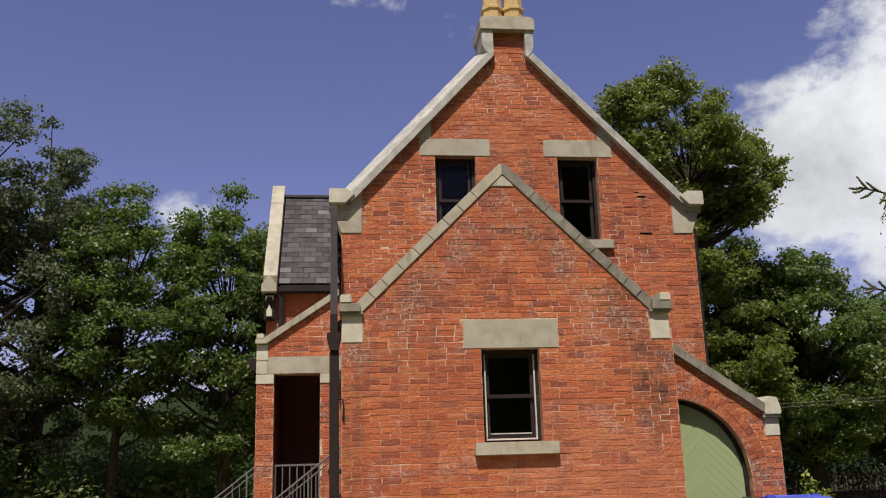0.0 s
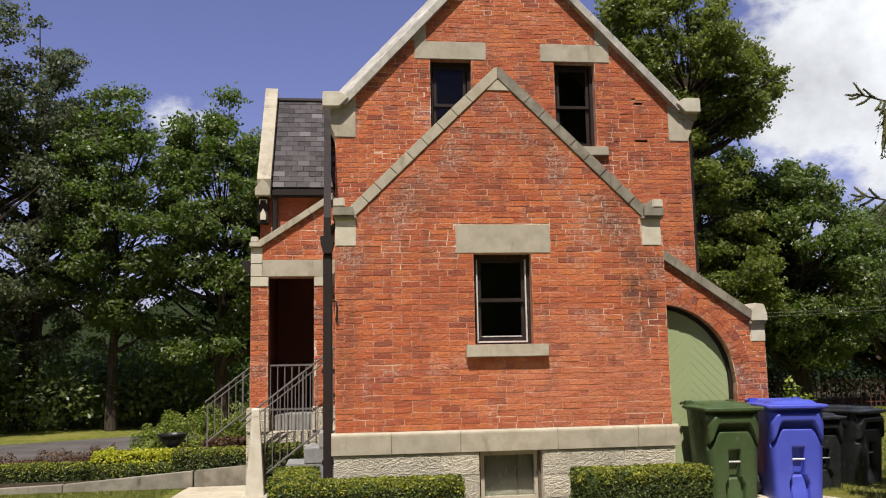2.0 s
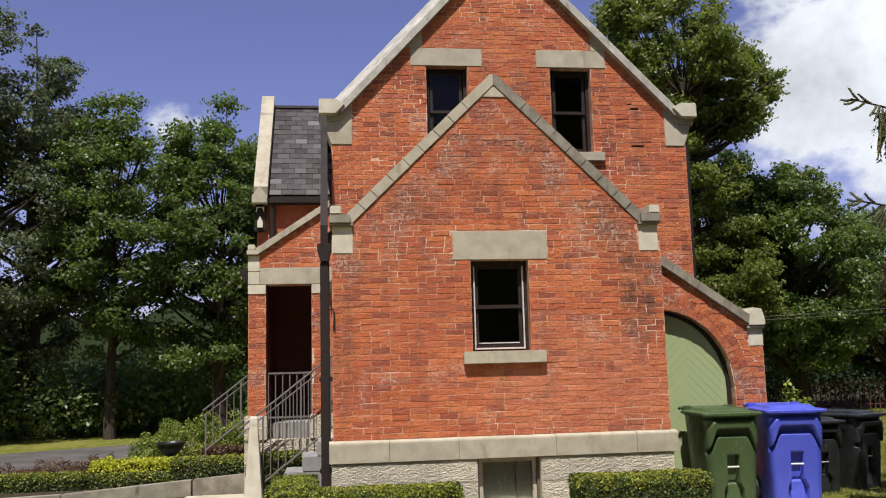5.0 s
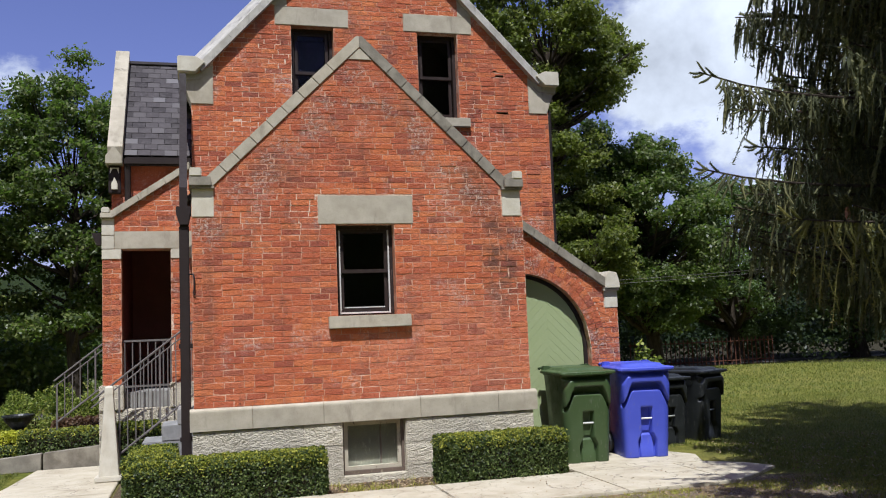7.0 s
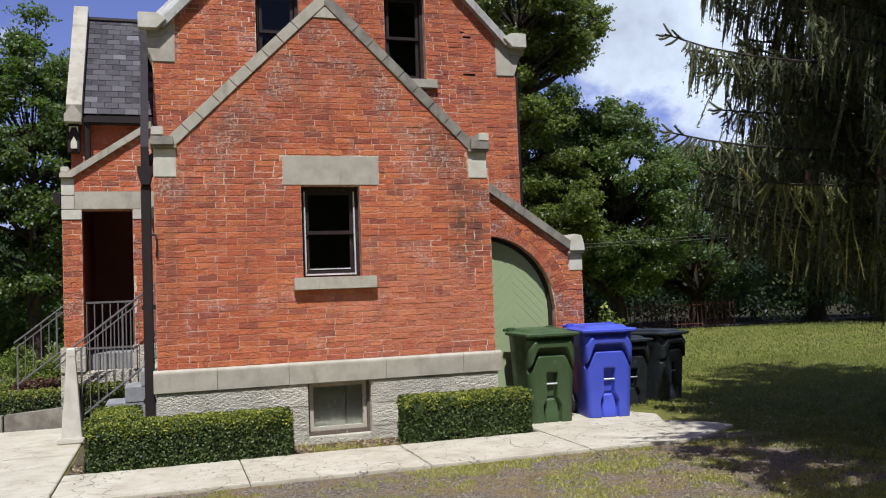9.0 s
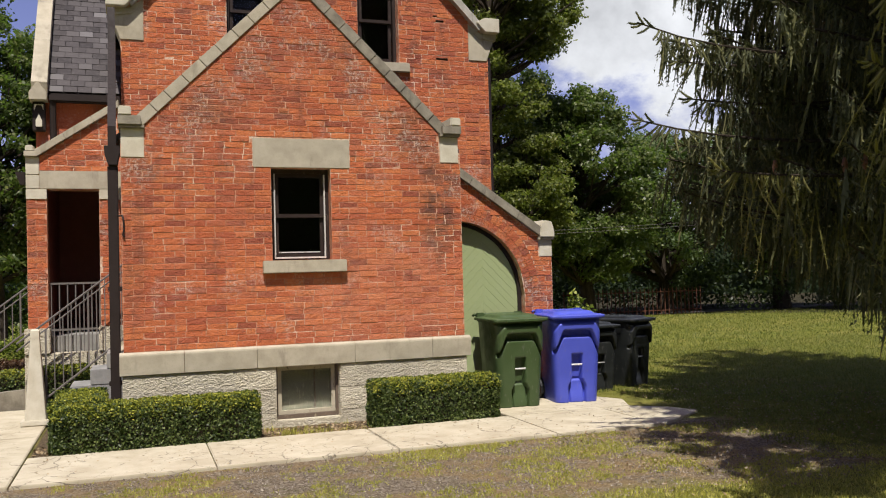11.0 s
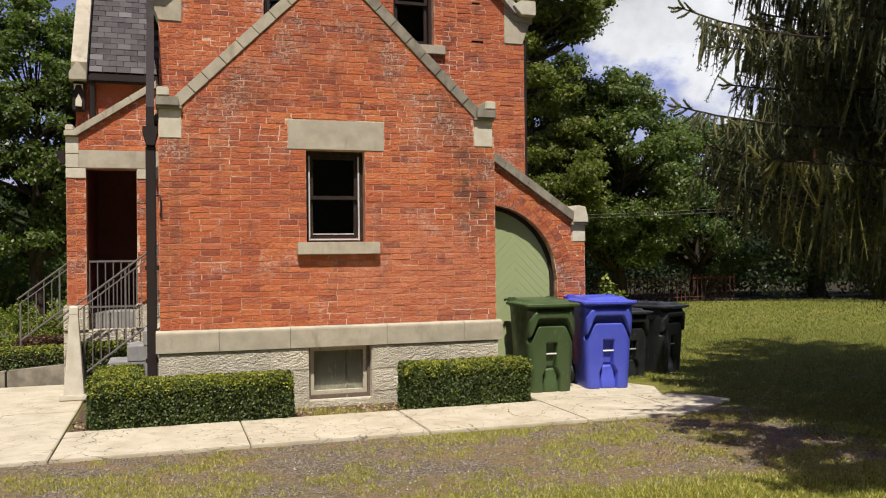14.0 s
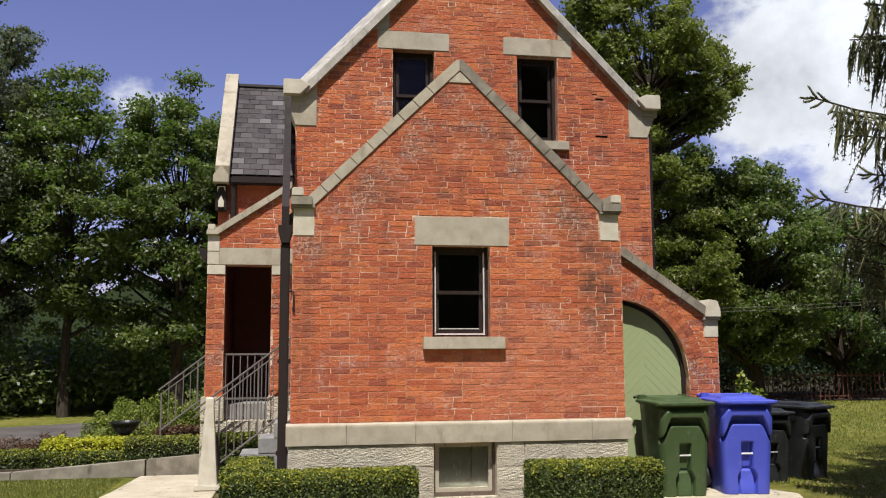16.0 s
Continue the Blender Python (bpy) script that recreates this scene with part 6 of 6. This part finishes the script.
# tall maple beside the drive that shades the lawn
tree("maple_tree", "tall maple shading the lawn beside the drive", (8.7, -7.4, G), 9, 0.3, masses(131, 120, -0.3, 1.3, 5.8, 12.5, 3.5, 0.75, 0.3) + masses(132, 16, -3.5, 0.5, 6.0, 7.6, 1.5, 0.45) + masses(133, 11, -3.8, -0.3, 6.0, 8.0, 1.4, 0.5), 0.17, 600, TREELEAF, 31)
# ---- fence, cables ----
fence = thing("fence", "low rusty iron fence at the far side of the lawn", "fence", (17.0, 17.0, G))
for i in range(34):
    x = -2.9 + i * 0.17
    part("picket", block(x, x + 0.025, -0.012, 0.012, 0.0, 0.95 + 0.03 * (i % 2)), RUST, fence)
for zz in (0.15, 0.82):
    part("rail", block(-2.95, 2.75, 0.013, 0.03, zz, zz + 0.035), RUST, fence)
for i, dz in enumerate((0.0, 0.10)):
    pts = [Vector((9.0, 13.0, 2.45 + dz)).lerp(Vector((24.0, 13.0, 3.2 + dz)), s) - Vector((0, 0, 0.25 * s * (1 - s))) for s in np.linspace(0, 1, 12)]
    tagged(part("cable", tube(pts, 0.0055, 5), IRON), "thin overhead cable before the trees", "cable", group="overhead cables")

# ---- grass and litter ----
gr = np.random.default_rng(15)
tufts = []


def sow(n, x0, x1, y0, y1, tall, keep=None, wide=0.0042):
    x, y = gr.uniform(x0, x1, n), gr.uniform(y0, y1, n)
    ok = np.ones(n, bool)
    if keep:
        ok = np.array([keep(a, b) for a, b in zip(x, y)])
    x, y = x[ok], y[ok]
    n = len(x)
    b = np.stack([x, y, np.full(n, G)], axis=1)
    a = gr.uniform(0, 6.28, n)
    w = np.stack([np.cos(a), np.sin(a), np.zeros(n)], axis=1) * wide
    h = tall * gr.uniform(0.5, 1.3, n)
    tip = b + np.stack([gr.normal(0, 0.5, n) * h, gr.normal(0, 0.5, n) * h, h], axis=1)
    tufts.append(np.stack([b - w, b + w, tip], axis=1))


def patchy(a, b):
    return noise.noise(Vector((a * 1.3, b * 1.7, 4.0))) + 0.6 * noise.noise(Vector((a * 5, b * 5, 2.0))) + 0.5 * noise.noise(Vector((a * 17, b * 17, 6.0))) + gr.normal(0, 0.16) > 0.16


sow(130000, -3.0, 6.5, -4.2, -1.96, 0.022, patchy)
sow(70000, -2.5, 7.0, -6.2, -4.2, 0.028)
sow(1600, 1.45, 2.6, -0.66, -0.06, 0.07, patchy)
tagged(part("grass", quads("grass", np.concatenate(tufts), GRASSLEAF), GRASSLEAF), "short sunlit grass with dry yellow tufts", "grass", kind="stuff")
tufts = []
sow(70000, 5.8, 16, -3.5, 6.0, 0.04, wide=0.006, keep=lambda a, b: not (a < 6.3 and -2.0 < b < 0.6))
sow(3000, 5.5, 6.4, 0.62, 3.0, 0.035, wide=0.006)
sow(40000, -6.5, -2.25, -0.5, 2.93, 0.03, wide=0.005)
sow(30000, 5.8, 24, 6.0, 17.0, 0.05, wide=0.012)
tagged(part("grass", quads("grass", np.concatenate(tufts), LAWNLEAF), LAWNLEAF), "mown green lawn grass beyond the path", "grass", kind="stuff")
n = 1500
p = np.stack([gr.uniform(-0.85, 4.1, n), gr.uniform(-0.68, -0.05, n), np.full(n, G + 0.012)], axis=1)
tagged(part("leaf_litter", quads("leaf_litter", leaves(p, np.tile([0, 0, 1.0], (n, 1)), 0.045, 0.03, gr, 0.35), CLAYLEAF), CLAYLEAF), "dry brown leaves on the bed by the wall", "leaf litter", kind="stuff")
n = 2600
p = np.stack([gr.uniform(3.9, 9.0, n), gr.uniform(-4.6, 0.6, n), np.full(n, G + 0.035)], axis=1)
p = p[~((p[:, 0] < 6.2) & (p[:, 1] > -2.0))]
tagged(part("leaf_litter", quads("leaf_litter", leaves(p, np.tile([0, 0, 1.0], (len(p), 1)), 0.032, 0.02, gr, 0.35), CLAYLEAF), CLAYLEAF), "dry brown leaves and twigs below the spruce", "leaf litter", kind="stuff")
n = 260
p = np.stack([gr.uniform(-0.8, 5.6, n), gr.uniform(-1.9, -0.72, n), np.full(n, -0.196)], axis=1)
tagged(part("leaf_litter", quads("leaf_litter", leaves(p, np.tile([0, 0, 1.0], (n, 1)), 0.028, 0.018, gr, 0.2), CLAYLEAF), CLAYLEAF), "small dry leaf scraps on the path", "leaf litter", kind="stuff")
n = 9000
p = np.stack([gr.uniform(-2.4, 6.2, n), gr.uniform(-4.3, -1.95, n), np.full(n, G + 0.004)], axis=1)
pb = bmesh.new()
peb = []
for i in range(n):
    s = 0.0035 + 0.010 * gr.random() ** 2.2
    c = p[i]
    a = gr.uniform(0, 6.28)
    u, v = np.array([math.cos(a), math.sin(a), 0]) * s, np.array([-math.sin(a), math.cos(a), 0]) * s * 0.8
    t = np.array([0, 0, s * 0.9])
    for q in ((u, v), (v, -u), (-u, -v), (-v, u)):
        peb.append(np.stack([c + q[0], c + q[1], c + t]))
tagged(part("gravel", quads("gravel", np.array(peb), make_leaf("gravel_stone", (0.09, 0.07, 0.058), (0.27, 0.225, 0.18), (0.46, 0.40, 0.31), 0.0, rough=0.9, spec=0.1)), None), "loose brown-grey gravel stones before the path", "gravel", kind="stuff")

# ---- single bricks ----
for k, (wall, x, y, zz, ln, tilt) in enumerate(later):
    b = new("brick", BRICKS[k * 5 % 8])
    b.parent = wall
    b.matrix_local = pose(x, y, zz, 0, tilt, 0) @ Matrix.Diagonal(((ln - 0.010) / (LONG - 0.010), 1, 1, 1))
